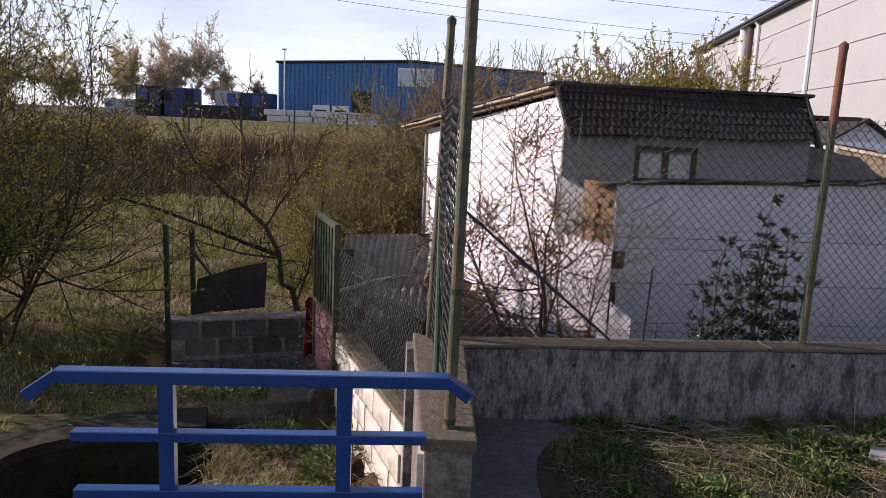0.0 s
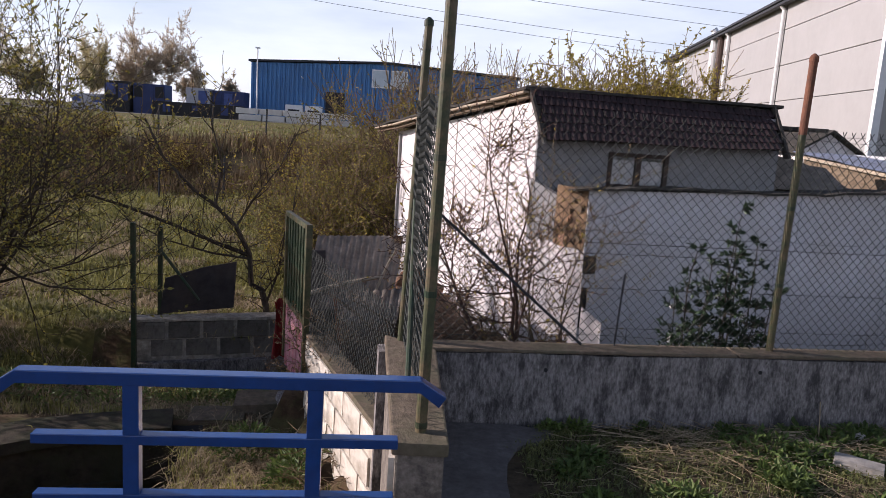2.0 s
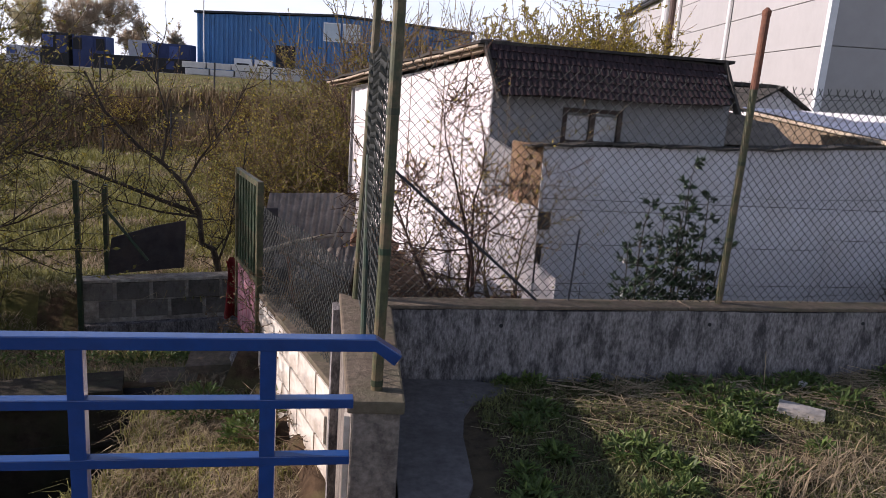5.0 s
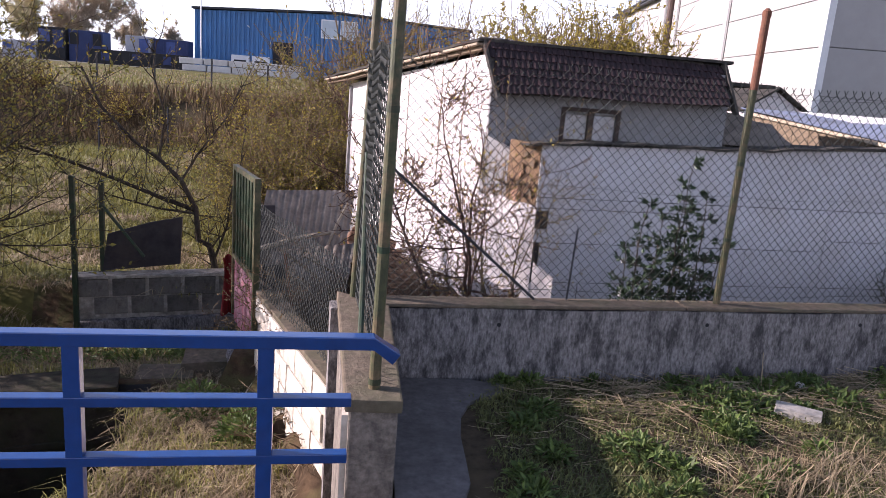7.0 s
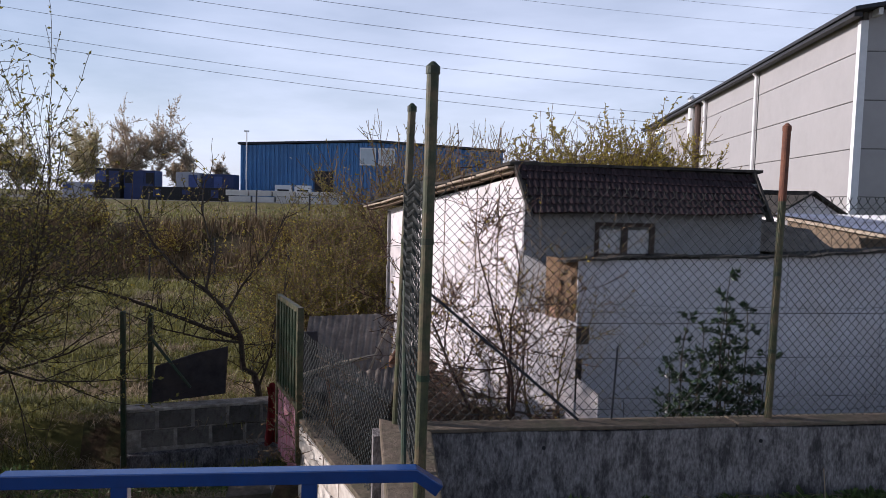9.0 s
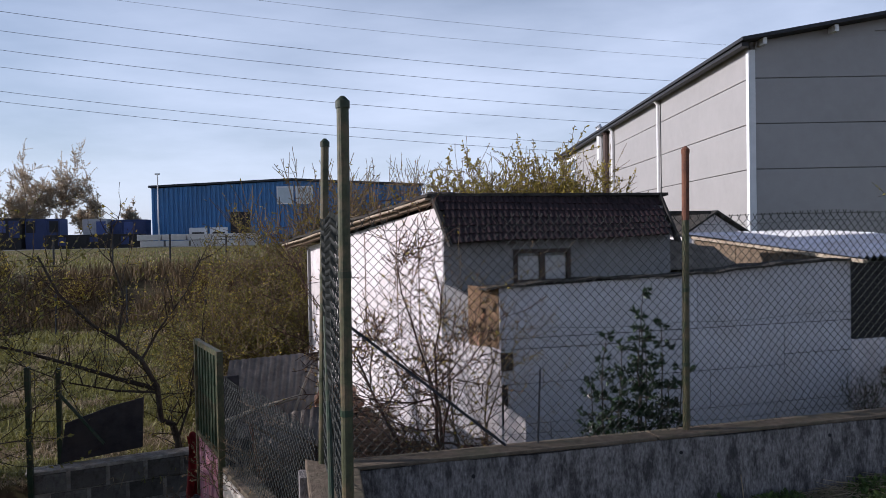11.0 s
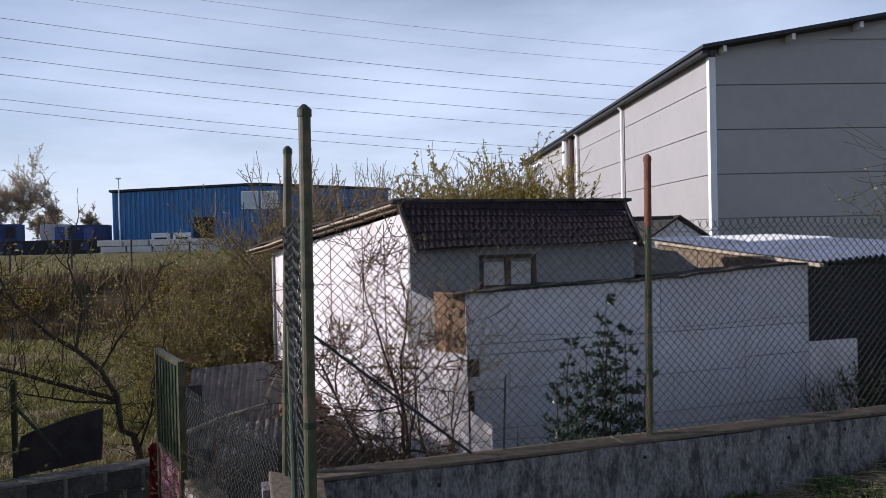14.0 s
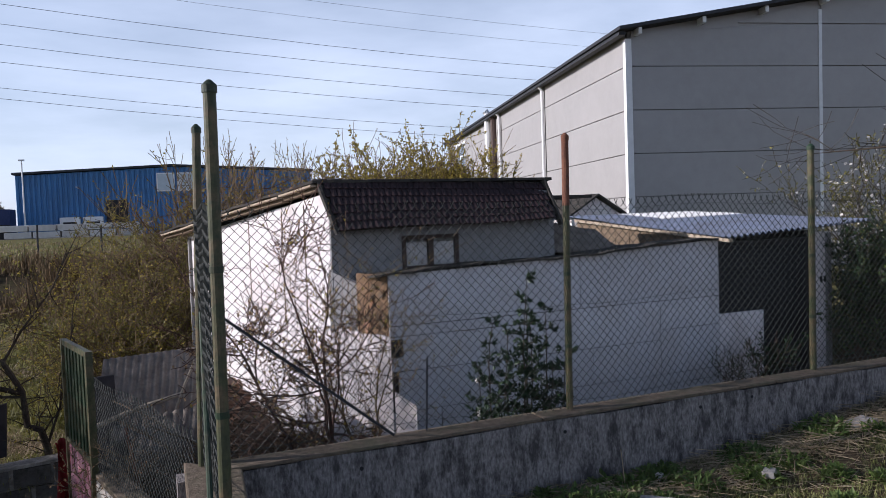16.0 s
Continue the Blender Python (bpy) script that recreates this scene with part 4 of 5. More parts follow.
for k in range(8):
    z0 = zs[k] + 0.012 if k < 8 else 0
    for u0, u1 in ((0.13, 5.88), (5.98, 11.8), (11.9, HW - 0.1)):
        z1 = zs[k] + PH - 0.012
        g = Geo()
        a0, a1 = min(z1, hz(u0) + 0.12), min(z1, hz(u1) + 0.12)
        if a0 < z0 + 0.02 and a1 < z0 + 0.02:
            continue
        um = HW / 2
        if a0 < z0 + 0.02:
            u0 = min(um, (z0 + 0.05 - EAVE + 0.18) / 0.163)
            a0 = z0 + 0.02
        if a1 < z0 + 0.02:
            u1 = HW - min(um, (z0 + 0.05 - EAVE + 0.18) / 0.163)
            a1 = z0 + 0.02
        if u1 <= u0:
            continue
        g.hexa([HALL @ Vector(p) for p in ((u0, -0.03, z0), (u1, -0.03, z0), (u1, 0.018, z0), (u0, 0.018, z0))],
               [HALL @ Vector(p) for p in ((u0, -0.03, a0), (u1, -0.03, a1), (u1, 0.018, a1), (u0, 0.018, a0))])
        put("cladding_panel", g, M_HALLGREY, hall, bevel=0.008)
g = Geo()
g.box(-0.06, 0.12, -0.06, -0.032, -0.8, EAVE - 0.15, HALL)
g.box(-0.06, -0.032, -0.032, 0.12, -0.8, EAVE - 0.15, HALL)
put("corner_trim", g, M_HALLTRIM, hall, "white corner trim")
for u in (5.93, 11.85):
    put("joint_trim", hbox(u - 0.05, u + 0.05, -0.055, -0.032, -0.8, hz(u) - 0.15), M_HALLTRIM, hall)


def pipe(v, r, label, m, z1=EAVE - 0.25):
    g = Geo()
    g.tube([HALL @ Vector((-0.13, v, -0.6)), HALL @ Vector((-0.13, v, z1)), HALL @ Vector((-0.25, v, z1 + 0.15))], r, 10)
    put("downpipe", g, m, hall, label)


pipe(7.71, 0.06, "white downpipe", M_HALLTRIM)
pipe(14.8, 0.07, "white downpipe", M_HALLTRIM)
pipe(16.0, 0.15, "brown flue", M_FLUE)
pipe(17.3, 0.17, "pale flue", M_HALLTRIM, EAVE + 0.25)
g = Geo()
for a, b in (((-0.36, -0.3), (0.04, -0.3)),):
    g.hexa([HALL @ Vector(p) for p in ((-0.34, -0.3, EAVE - 0.11), (-0.14, -0.3, EAVE - 0.11), (-0.14, HL, EAVE - 0.11), (-0.34, HL, EAVE - 0.11))],
           [HALL @ Vector(p) for p in ((-0.34, -0.3, EAVE - 0.01), (-0.14, -0.3, EAVE - 0.01), (-0.14, HL, EAVE - 0.01), (-0.34, HL, EAVE - 0.01))])
put("gutter", g, M_DARKTRIM, hall, "dark eaves gutter")
for s in (0, 1):
    g = Geo()
    ua, ub = (-0.40, HW / 2) if s == 0 else (HW + 0.40, HW / 2)
    za, zb_ = EAVE, EAVE + 0.163 * (HW / 2 + 0.40)
    lo = [(ua, -0.5, za), (ub, -0.5, zb_), (ub, HL + 0.4, zb_), (ua, HL + 0.4, za)]
    if s:
        lo = [lo[1], lo[0], lo[3], lo[2]]
    g.hexa([HALL @ Vector(p) for p in lo], [HALL @ Vector((p[0], p[1], p[2] + 0.09)) for p in lo])
    put("roof", g, M_DARKTRIM, hall, "dark sheet roof")
for k in range(6):
    u = 0.25 + k * 1.9
    g = Geo()
    g.box(u - 0.05, u + 0.05, -0.38, -0.035, hz(u) - 0.02, hz(u) + 0.15, HALL)
    put("bracket", g, M_HALLTRIM, hall, "white purlin end")
hw = put("window", (lambda g: [g.box(*b, HALL) for b in ((-0.07, -0.032, 24.0, 24.15, 4.5, 6.2), (-0.07, -0.032, 26.85, 27.0, 4.5, 6.2), (-0.07, -0.032, 24.15, 26.85, 6.05, 6.2),
        (-0.07, -0.032, 24.15, 26.85, 4.5, 4.65), (-0.07, -0.032, 25.5, 25.6, 4.65, 6.05), (-0.07, -0.032, 24.15, 26.85, 5.3, 5.38))] and g)(Geo()), M_HALLTRIM, hall, "white framed window")
put("pane", hbox(-0.045, -0.035, 24.15, 26.85, 4.65, 6.05), mat("dark_glass", (0.10, 0.12, 0.14), (0.08, 0.10, 0.12), 2, 0.1, 0.0), hw)

# ---- blue hall and yard ----
bh = thing("hall", (-4, 84.2, 0.9), "wide blue ribbed metal hall with a low gable", "industrial hall")
X0, X1, XA, YB = -19.0, 11.0, -3.86, 84.2


def bz(x):
    return 7.38 + 0.72 * (1 - abs(x - XA) / (XA - X0 if x < XA else X1 - XA))


g = Geo()
g.v = [(X0, YB + 0.1, -0.2), (X1, YB + 0.1, -0.2), (X1, YB + 0.1, 7.3), (XA, YB + 0.1, 8.05), (X0, YB + 0.1, 7.3)]
g.v += [(x, y + 40, z) for x, y, z in g.v]
g.f = [(0, 1, 2, 3, 4), (9, 8, 7, 6, 5), (1, 6, 7, 2), (0, 4, 9, 5), (4, 3, 8, 9), (3, 2, 7, 8)]
put("body", g, M_HALLBLUE, bh)
g = Geo()
x = X0
while x < X1 - 0.2:
    for a, b in ((x + 0.04, x + 0.26),):
        g.hexa([(a, YB - 0.04, -0.1), (b, YB - 0.04, -0.1), (b + 0.05, YB + 0.09, -0.1), (a - 0.05, YB + 0.09, -0.1)],
               [(a, YB - 0.04, bz(a) - 0.1), (b, YB - 0.04, bz(b) - 0.1), (b + 0.05, YB + 0.09, bz(b) - 0.1), (a - 0.05, YB + 0.09, bz(a) - 0.1)])
    x += 0.5
put("ribs", g, M_HALLBLUE, bh, "vertical blue cladding ribs", kind="stuff")
for xa, xb in ((X0 - 0.25, XA), (XA, X1 + 0.25)):
    g = Geo()
    za, zb_ = bz(max(xa, X0)), bz(min(xb, X1))
    lo = [(xa, YB - 0.3, za), (xb, YB - 0.3, zb_), (xb, YB + 40.3, zb_), (xa, YB + 40.3, za)]
    g.hexa(lo, [(p[0], p[1], p[2] + 0.22) for p in lo])
    put("roof", g, M_DARKTRIM, bh, "dark roof edge")
for x0, x1 in ((-5.5, -3.65), (-3.4, -1.5)):
    g = Geo()
    g.box(x0, x1, YB - 0.12, YB + 0.05, 5.4, 7.4)
    w = put("window", g, M_HALLTRIM, bh, "white framed window")
    g = Geo()
    g.box(x0 + 0.12, x1 - 0.12, YB - 0.135, YB - 0.121, 5.52, 7.28)
    put("pane", g, mat("pale_glass", (0.5, 0.56, 0.6), (0.42, 0.48, 0.52), 2, 0.15, 0.0), w)
g = Geo()
g.box(-10.6, -8.5, YB - 0.12, YB, 1.9, 4.6)
put("loading_door", g, M_DARK, bh, "dark loading door", bevel=0.03)
for x0 in (-15.0, -12.8):
    g = Geo()
    g.box(x0, x0 + 1.9, YB - 0.6, YB - 0.05, 0.5, 2.9)
    d = put("dock_shelter", g, M_HALLTRIM, bh, "white dock shelter", bevel=0.05)
    g = Geo()
    g.box(x0 + 0.3, x0 + 1.6, YB - 0.64, YB - 0.61, 0.5, 2.4)
    put("door", g, M_DARK, d)
lamp = thing("lamp_bracket", (-13.2, YB - 0.1, 5.9), "grey wall lamp arm on the blue hall", "wall lamp")
g = Geo()
g.tube([(-13.2, YB, 5.9), (-13.2, YB - 1.2, 6.0)], 0.06, 6)
put("arm", g, M_HALLTRIM, lamp)
mast = thing("lamp_mast", (-17.4, 80, 0.6), "slim grey lamp mast in the yard", "street lamp")
g = Geo()
g.tube([(-17.4, 80, 0.6), (-17.4, 80, 8.45)], [0.09, 0.06], 8)
put("pole", g, M_HALLTRIM, mast)
g = Geo()
g.box(-17.65, -17.15, 79.85, 80.15, 8.45, 8.6)
put("head", g, M_HALLTRIM, mast, bevel=0.03)

M_CONTBLUE = mat("navy_container", (0.03, 0.045, 0.13), (0.022, 0.034, 0.1), 2, 0.6, 0.1)
M_CONTGREY = mat("pale_crate", (0.42, 0.42, 0.45), (0.32, 0.32, 0.35), 2, 0.7, 0.1)


def container(x0, x1, y, z0, z1, m, stripes, label):
    c = thing("container", ((x0 + x1) / 2, y, z0), label, "container", "containers in the yard")
    g = Geo()
    g.box(x0, x1, y, y + 2.4, z0, z1)
    put("body", g, m, c, bevel=0.04)
    n = max(2, int((x1 - x0) / 0.9))
    for k in range(n):
        a = x0 + (k + 0.12) * (x1 - x0) / n
        g = Geo()
        g.box(a, a + 0.76 * (x1 - x0) / n, y - 0.06, y - 0.004, z0 + (0.45 if k % 2 else 0.6) * (z1 - z0), z1 - 0.25)
        put("panel", g, stripes[k % len(stripes)], c)
    return c


M_CONTMID = mat("blue_crate", (0.07, 0.10, 0.27), (0.05, 0.075, 0.2), 2, 0.6, 0.1)
container(-33.0, -30.4, 79, 0.5, 4.1, M_DARK, (M_CONTMID, M_CONTBLUE, M_CONTGREY), "navy container with pale panels in the yard")
container(-30.2, -26.9, 79.4, 0.5, 4.0, M_CONTBLUE, (M_DARK, M_CONTBLUE, M_DARK), "dark open container in the yard")
container(-24.6, -22.2, 79, 0.5, 3.9, M_CONTGREY, (M_CONTGREY, M_CONTMID), "pale grey container in the yard")
container(-22.0, -18.6, 79.6, 0.5, 3.8, M_CONTBLUE, (M_CONTBLUE, M_CONTMID), "blue container in the yard")
container(-27.2, -18.4, 76.5, 0.4, 2.3, M_DARK, (M_DARK, M_CONTBLUE, M_DARK), "low black skip in the yard")
container(-36.4, -33.2, 79, 0.5, 2.6, M_CONTGREY, (M_CONTMID, M_CONTGREY), "low grey crate stack in the yard")
for j in range(3):
    for k in range(5):
        x0 = -18.2 + k * 2.35 + 0.3 * (j % 2)
        g = Geo()
        g.box(x0, x0 + 2.2, 74.2, 75.4, 0.35 + j * 0.62, 0.35 + j * 0.62 + 0.56)
        put("concrete_beam", g, mat("white_concrete", (0.62, 0.60, 0.58), (0.5, 0.48, 0.46), 2, 0.9, 0.3, jitter=0.15), category="concrete beam",
            label="stacked white concrete beam in the yard", group="stacked concrete beams", bevel=0.04)

# ---- power lines ----
lines = thing("power_line", (0, 72, 8), "thin overhead power lines crossing the sky", "power line")
for xa, za, xb, zb_ in ((-26.1, 24.3, 40.2, 19.15), (-16.7, 24.9, 39.7, 20.7), (-26.2, 21.9, 34.2, 16.9), (-26.3, 20.2, 30.7, 15.6), (-26.3, 18.5, 29.1, 13.9),
                        (-26.4, 17.0, 27.6, 12.6), (-26.4, 14.85, 19.8, 10.8), (-26.5, 13.95, 16.9, 10.1)):
    s = (zb_ - za) / (xb - xa)
    g = Geo()
    pts = []
    for k in range(25):
        x = -90 + 220 * k / 24
        q = (x - xa) * (x - xb) * 0.0006
        pts.append((x, 70, za + s * (x - xa) + q))
    g.tube(pts, 0.013 if za > 23 else 0.022, 4)
    put("wire", g, M_DARKTRIM, lines)

# ---- plants ----


def leaf(g, p, d, n, s, w=0.5):
    """A folded leaf from p along d."""
    d, side = d.normalized(), d.cross(n)
    if side.length < 1e-4:
        side = d.orthogonal()
    side.normalize()
    up = side.cross(d)
    m = p + d * s * 0.5
    i = len(g.v)
    g.v += [tuple(p), tuple(m + side * s * w * 0.5 + up * s * 0.12), tuple(p + d * s), tuple(m - side * s * w * 0.5 + up * s * 0.12)]
    g.f += [(i, i + 1, i + 2), (i, i + 2, i + 3)]


def rand_dir(r):
    while True:
        v = Vector((r.uniform(-1, 1), r.uniform(-1, 1), r.uniform(-1, 1)))
        if 0.05 < v.length < 1:
            return v.normalized()


def grow(r, wood, tips, p, d, length, rad, depth, o):
    """A limb with its side shoots; tips gets places and directions for leaves."""
    n = 4 if depth > 1 else 3
    pts, rs = [p.copy()], [rad]
    for k in range(n):
        d = (d + rand_dir(r) * o["wander"] + Vector((0, 0, o["up"]))).normalized()
        p = p + d * (length / n)
        pts.append(p.copy())
        rs.append(max(o["rmin"], rad * (1 - 0.62 * (k + 1) / n)))
        if depth == 0:
            for q in range(o["leaves"]):
                tips.append((p - d * r.uniform(0, length / n), (d * 0.6 + rand_dir(r)).normalized()))
    wood.tube(pts, rs, 6 if depth >= o["depth"] - 1 else (4 if depth > 1 else 3), cap=False)
    if depth > 0:
        for k in range(o["kids"]):
            f = r.uniform(0.25, 1.0)
            i = min(int(f * n), n - 1)
            q = pts[i].lerp(pts[i + 1], f * n - i)
            side = (rand_dir(r) + d * o["forward"] + Vector((0, 0, o["rise"]))).normalized()
            grow(r, wood, tips, q, side, length * r.uniform(0.45, 0.75) * o["short"], max(o["rmin"], rs[i] * 0.6), depth - 1, o)
        grow(r, wood, tips, p, d, length * 0.6, max(o["rmin"], rs[-1]), depth - 1, o)


BASE = dict(wander=0.25, up=0.06, rmin=0.003, leaves=2, kids=3, forward=0.5, rise=0.2, short=1.0, depth=4)


def plant(name, label, category, base, stems, length, rad, seed, bark, foliage=(), lean=0.35, aim=(0, 0, 1), group="", trunk_name="trunk", crown_name="crown", **kw):
    """foliage: (part name, material, size, share, width) for each sort of leaf."""
    o = dict(BASE, **kw)
    r = random.Random(seed)
    wood, tips = Geo(), []
    for s in range(stems):
        a = 2 * math.pi * (s + r.random()) / stems
        d = (Vector(aim) + Vector((math.cos(a), math.sin(a), 0)) * lean * r.uniform(0.4, 1.2)).normalized()
        p = Vector(base) + Vector((math.cos(a), math.sin(a), 0)) * 0.12 * (stems > 1) * r.random()
        grow(r, wood, tips, p, d, length * r.uniform(0.8, 1.15), rad * r.uniform(0.7, 1.1), o["depth"], o)
    e = thing(name, base, label, category, group)
    put(trunk_name, wood, bark, e)
    for part_name, m, size, share, w in foliage:
        g = Geo()
        for p, d in tips:
            if r.random() < share:
                leaf(g, p, d, rand_dir(r), size * r.uniform(0.6, 1.35), w)
        put(part_name, g, m, e, kind="stuff")
    return e


# bare shrub before the sunlit end wall, with a second one behind the side fence
plant("shrub", "tangled reddish bare shrub with small buds before a white wall", "shrub", (0.88, 5.6, -0.72), 3, 1.5, 0.024, 11, M_TWIG,
      (("bud", M_BUD, 0.026, 0.5, 0.6), ("leaves", M_LEAF_Y, 0.03, 0.08, 0.5)), lean=0.30, kids=6, depth=3, wander=0.26, rise=0.2, rmin=0.003, aim=(-0.2, 0, 1), short=0.72)
plant("shrub", "low tangled reddish shrub by a garden wall", "shrub", (0.35, 5.6, -0.72), 7, 0.42, 0.012, 12, M_TWIG,
      (("bud", M_BUD, 0.02, 0.4, 0.6),), lean=1.0, kids=4, depth=3, wander=0.4, rise=0.1, rmin=0.002, aim=(0.1, 0, 0.8))
plant("shrub", "brown brushwood beside the return wall", "shrub", (-0.42, 5.4, -0.72), 6, 0.5, 0.012, 13, M_TWIGPALE,
      (("bud", M_BUD, 0.02, 0.5, 0.6),), lean=0.8, kids=4, depth=3, wander=0.4, rise=0.15, rmin=0.002)
plant("shrub", "pale twiggy shrub rising behind a lean-to corner", "shrub", (1.35, 6.3, -0.72), 4, 1.15, 0.014, 14, M_TWIGPALE,
      (("leaves", M_LEAF_Y, 0.03, 0.3, 0.5), ("bud", M_BUD, 0.02, 0.5, 0.6)), lean=0.35, kids=4, depth=3, wander=0.25, rmin=0.002)

# evergreen sapling close behind the fence
sap = thing("sapling", (1.95, 4.2, -0.6), "young evergreen shrub with dark glossy leaves behind a fence", "shrub")
r = random.Random(21)
wood, lv, fl = Geo(), Geo(), Geo()
for top, bow in (((2.03, 4.18, 1.24), 0.0), ((1.76, 4.15, 0.97), -0.1), ((2.20, 4.25, 1.02), 0.06), ((1.90, 4.22, 0.86), -0.04), ((2.27, 4.12, 0.74), 0.08), ((1.72, 4.3, 0.66), -0.08), ((2.10, 4.3, 0.92), 0.03), ((1.84, 4.1, 0.72), -0.06), ((1.98, 4.12, 1.02), 0.0), ((2.16, 4.1, 0.64), 0.05)):
    a, b = Vector((1.98, 4.2, -0.6)), Vector(top)
    pts = [a.lerp(b, k / 12) + Vector((bow * 4 * (k / 12) * (1 - k / 12) + r.uniform(-0.01, 0.01), r.uniform(-0.01, 0.01), 0)) for k in range(13)]
    wood.tube(pts, [0.012 - 0.0008 * k for k in range(13)], 5)
    for k in range(4, 13):
        full = 1.0 if k < 10 else 0.5
        for q in range(int(9 * full)):
            d = (rand_dir(r) * Vector((1, 1, 0.5)) + Vector((0, 0, 0.45))).normalized()
            ln = r.uniform(0.05, 0.20) * (1.25 - 0.07 * k)
            e = pts[k] + d * ln
            wood.tube([pts[k], e], [0.003, 0.0015], 3, cap=False)
            for s in range(9):
                leaf(lv, pts[k].lerp(e, r.uniform(0.3, 1)), (d + rand_dir(r) * 1.1).normalized(), rand_dir(r), r.uniform(0.025, 0.045), 0.55)
            if r.random() < 0.02:
                for s in range(5):
                    leaf(fl, e, rand_dir(r), rand_dir(r), 0.022, 0.9)
put("stem", wood, M_BARK, sap)
put("leaves", lv, M_LEAF_D, sap, kind="stuff")
put("blossom", fl, M_BLOSSOM, sap, kind="stuff")

# young tree with a forked dark trunk behind the block wall
plum = thing("tree", (-1.72, 8.6, -1.0), "slender dark fruit tree leaning over the garden wall", "tree")
r = random.Random(31)
wood, tips = Geo(), []
limbs = [([(-1.72, 8.6, -1.1), (-1.78, 8.6, -0.69), (-1.83, 8.6, -0.5), (-1.96, 8.6, -0.44), (-1.99, 8.6, -0.06), (-2.16, 8.6, 0.27), (-2.42, 8.6, 0.52), (-2.67, 8.6, 0.68), (-3.04, 8.6, 1.06), (-3.25, 8.6, 1.5)], 0.045),
         ([(-1.99, 8.6, -0.08), (-2.39, 8.6, 0.05), (-2.93, 8.6, 0.25), (-3.49, 8.55, 0.45), (-4.16, 8.5, 0.63), (-4.7, 8.4, 0.7)], 0.03),
         ([(-1.99, 8.6, -0.12), (-2.4, 8.5, -0.06), (-2.9, 8.4, 0.08), (-3.5, 8.4, 0.35)], 0.016),
         ([(-2.16, 8.62, 0.27), (-1.98, 8.7, 0.6), (-1.65, 8.7, 1.05), (-1.5, 8.75, 1.45)], 0.016),
         ([(-1.78, 8.6, -0.69), (-1.62, 8.55, -0.25), (-1.55, 8.5, 0.25), (-1.42, 8.5, 0.65)], 0.016),
         ([(-2.42, 8.65, 0.52), (-2.36, 8.7, 1.0), (-2.5, 8.7, 1.5), (-2.45, 8.7, 1.85)], 0.016)]
o = dict(BASE, kids=3, depth=2, rmin=0.003, leaves=2, wander=0.2)
for pts, rad in limbs:
    pts = [Vector(p) for p in pts]
    wood.tube(pts, [rad * (1 - 0.7 * k / (len(pts) - 1)) for k in range(len(pts))], 7, cap=False)
    for k in range(1, len(pts)):
        for q in range(3):
            grow(r, wood, tips, pts[k - 1].lerp(pts[k], r.random()), (rand_dir(r) + Vector((-0.1, 0, 0.6))).normalized(), r.uniform(0.25, 0.5), 0.008, 1, o)
put("trunk", wood, M_BARK, plum)
g = Geo()
for p, d in tips:
    if r.random() < 0.55:
        leaf(g, p, d, rand_dir(r), r.uniform(0.02, 0.05), 0.5)
put("crown", g, M_LEAF_Y, plum, kind="stuff")

# big multi-stemmed bush on the ditch bank
for k, (b, st, ln, sd) in enumerate((((-4.7, 7.3, -1.0), 7, 2.05, 41), ((-5.9, 9.0, -1.0), 7, 2.3, 42), ((-5.0, 6.5, -0.8), 8, 1.5, 43))):
    plant("bush", "tall multi-stemmed bush with young yellow-green leaves", "bush", b, st, ln, 0.035, sd, M_BARK,
          (("crown", M_LEAF_G, 0.045, 0.45, 0.5), ("young_crown", M_LEAF_Y, 0.04, 0.28, 0.5)), lean=0.34, kids=5, depth=3, wander=0.17, rise=0.3, leaves=4, rmin=0.003, group="bushes by the ditch")
# yellow shrub at the back of the shed
for k, (b, st, ln, sd) in enumerate((((-0.9, 12.6, -1.4), 11, 1.75, 51), ((-1.9, 13.6, -1.4), 9, 1.0, 52), ((-0.7, 14.2, -1.4), 10, 1.9, 53))):
    plant("bush", "dense twiggy bush with tiny yellow leaves behind the shed", "bush", b, st, ln, 0.028, sd, M_TWIGPALE,
          (("crown", M_LEAF_G, 0.05, 0.6, 0.5), ("young_crown", M_LEAF_Y, 0.045, 0.35, 0.5)), lean=0.75, kids=5, depth=3, wander=0.25, rise=0.15, leaves=3, rmin=0.004, group="bushes behind the shed")
# taller bushes over the roof
for k, (b, st, ln, sd, sh) in enumerate((((0.45, 14.6, -1.2), 14, 1.95, 161, 0.12), ((2.6, 15.5, -1.2), 14, 2.1, 62, 0.2), ((4.1, 15.6, -1.2), 14, 2.05, 63, 1.0),
                                         ((5.2, 16.2, -1.0), 14, 2.1, 64, 1.0), ((5.7, 17.0, -1.0), 10, 2.25, 65, 0.25))):
    plant("bush", "tall bush of bare upright twigs and yellow leaves" if sh < 0.5 else "tall bush thick with yellow-green young leaves", "bush", b, st, ln, 0.04, sd, M_TWIGPALE,
          (("crown", M_LEAF_Y, 0.075 if sh > 0.6 else 0.05, sh, 0.5),), lean=0.42, kids=6, depth=3, wander=0.2, rise=0.3, leaves=6, rmin=0.006, group="tall bushes behind the shed")
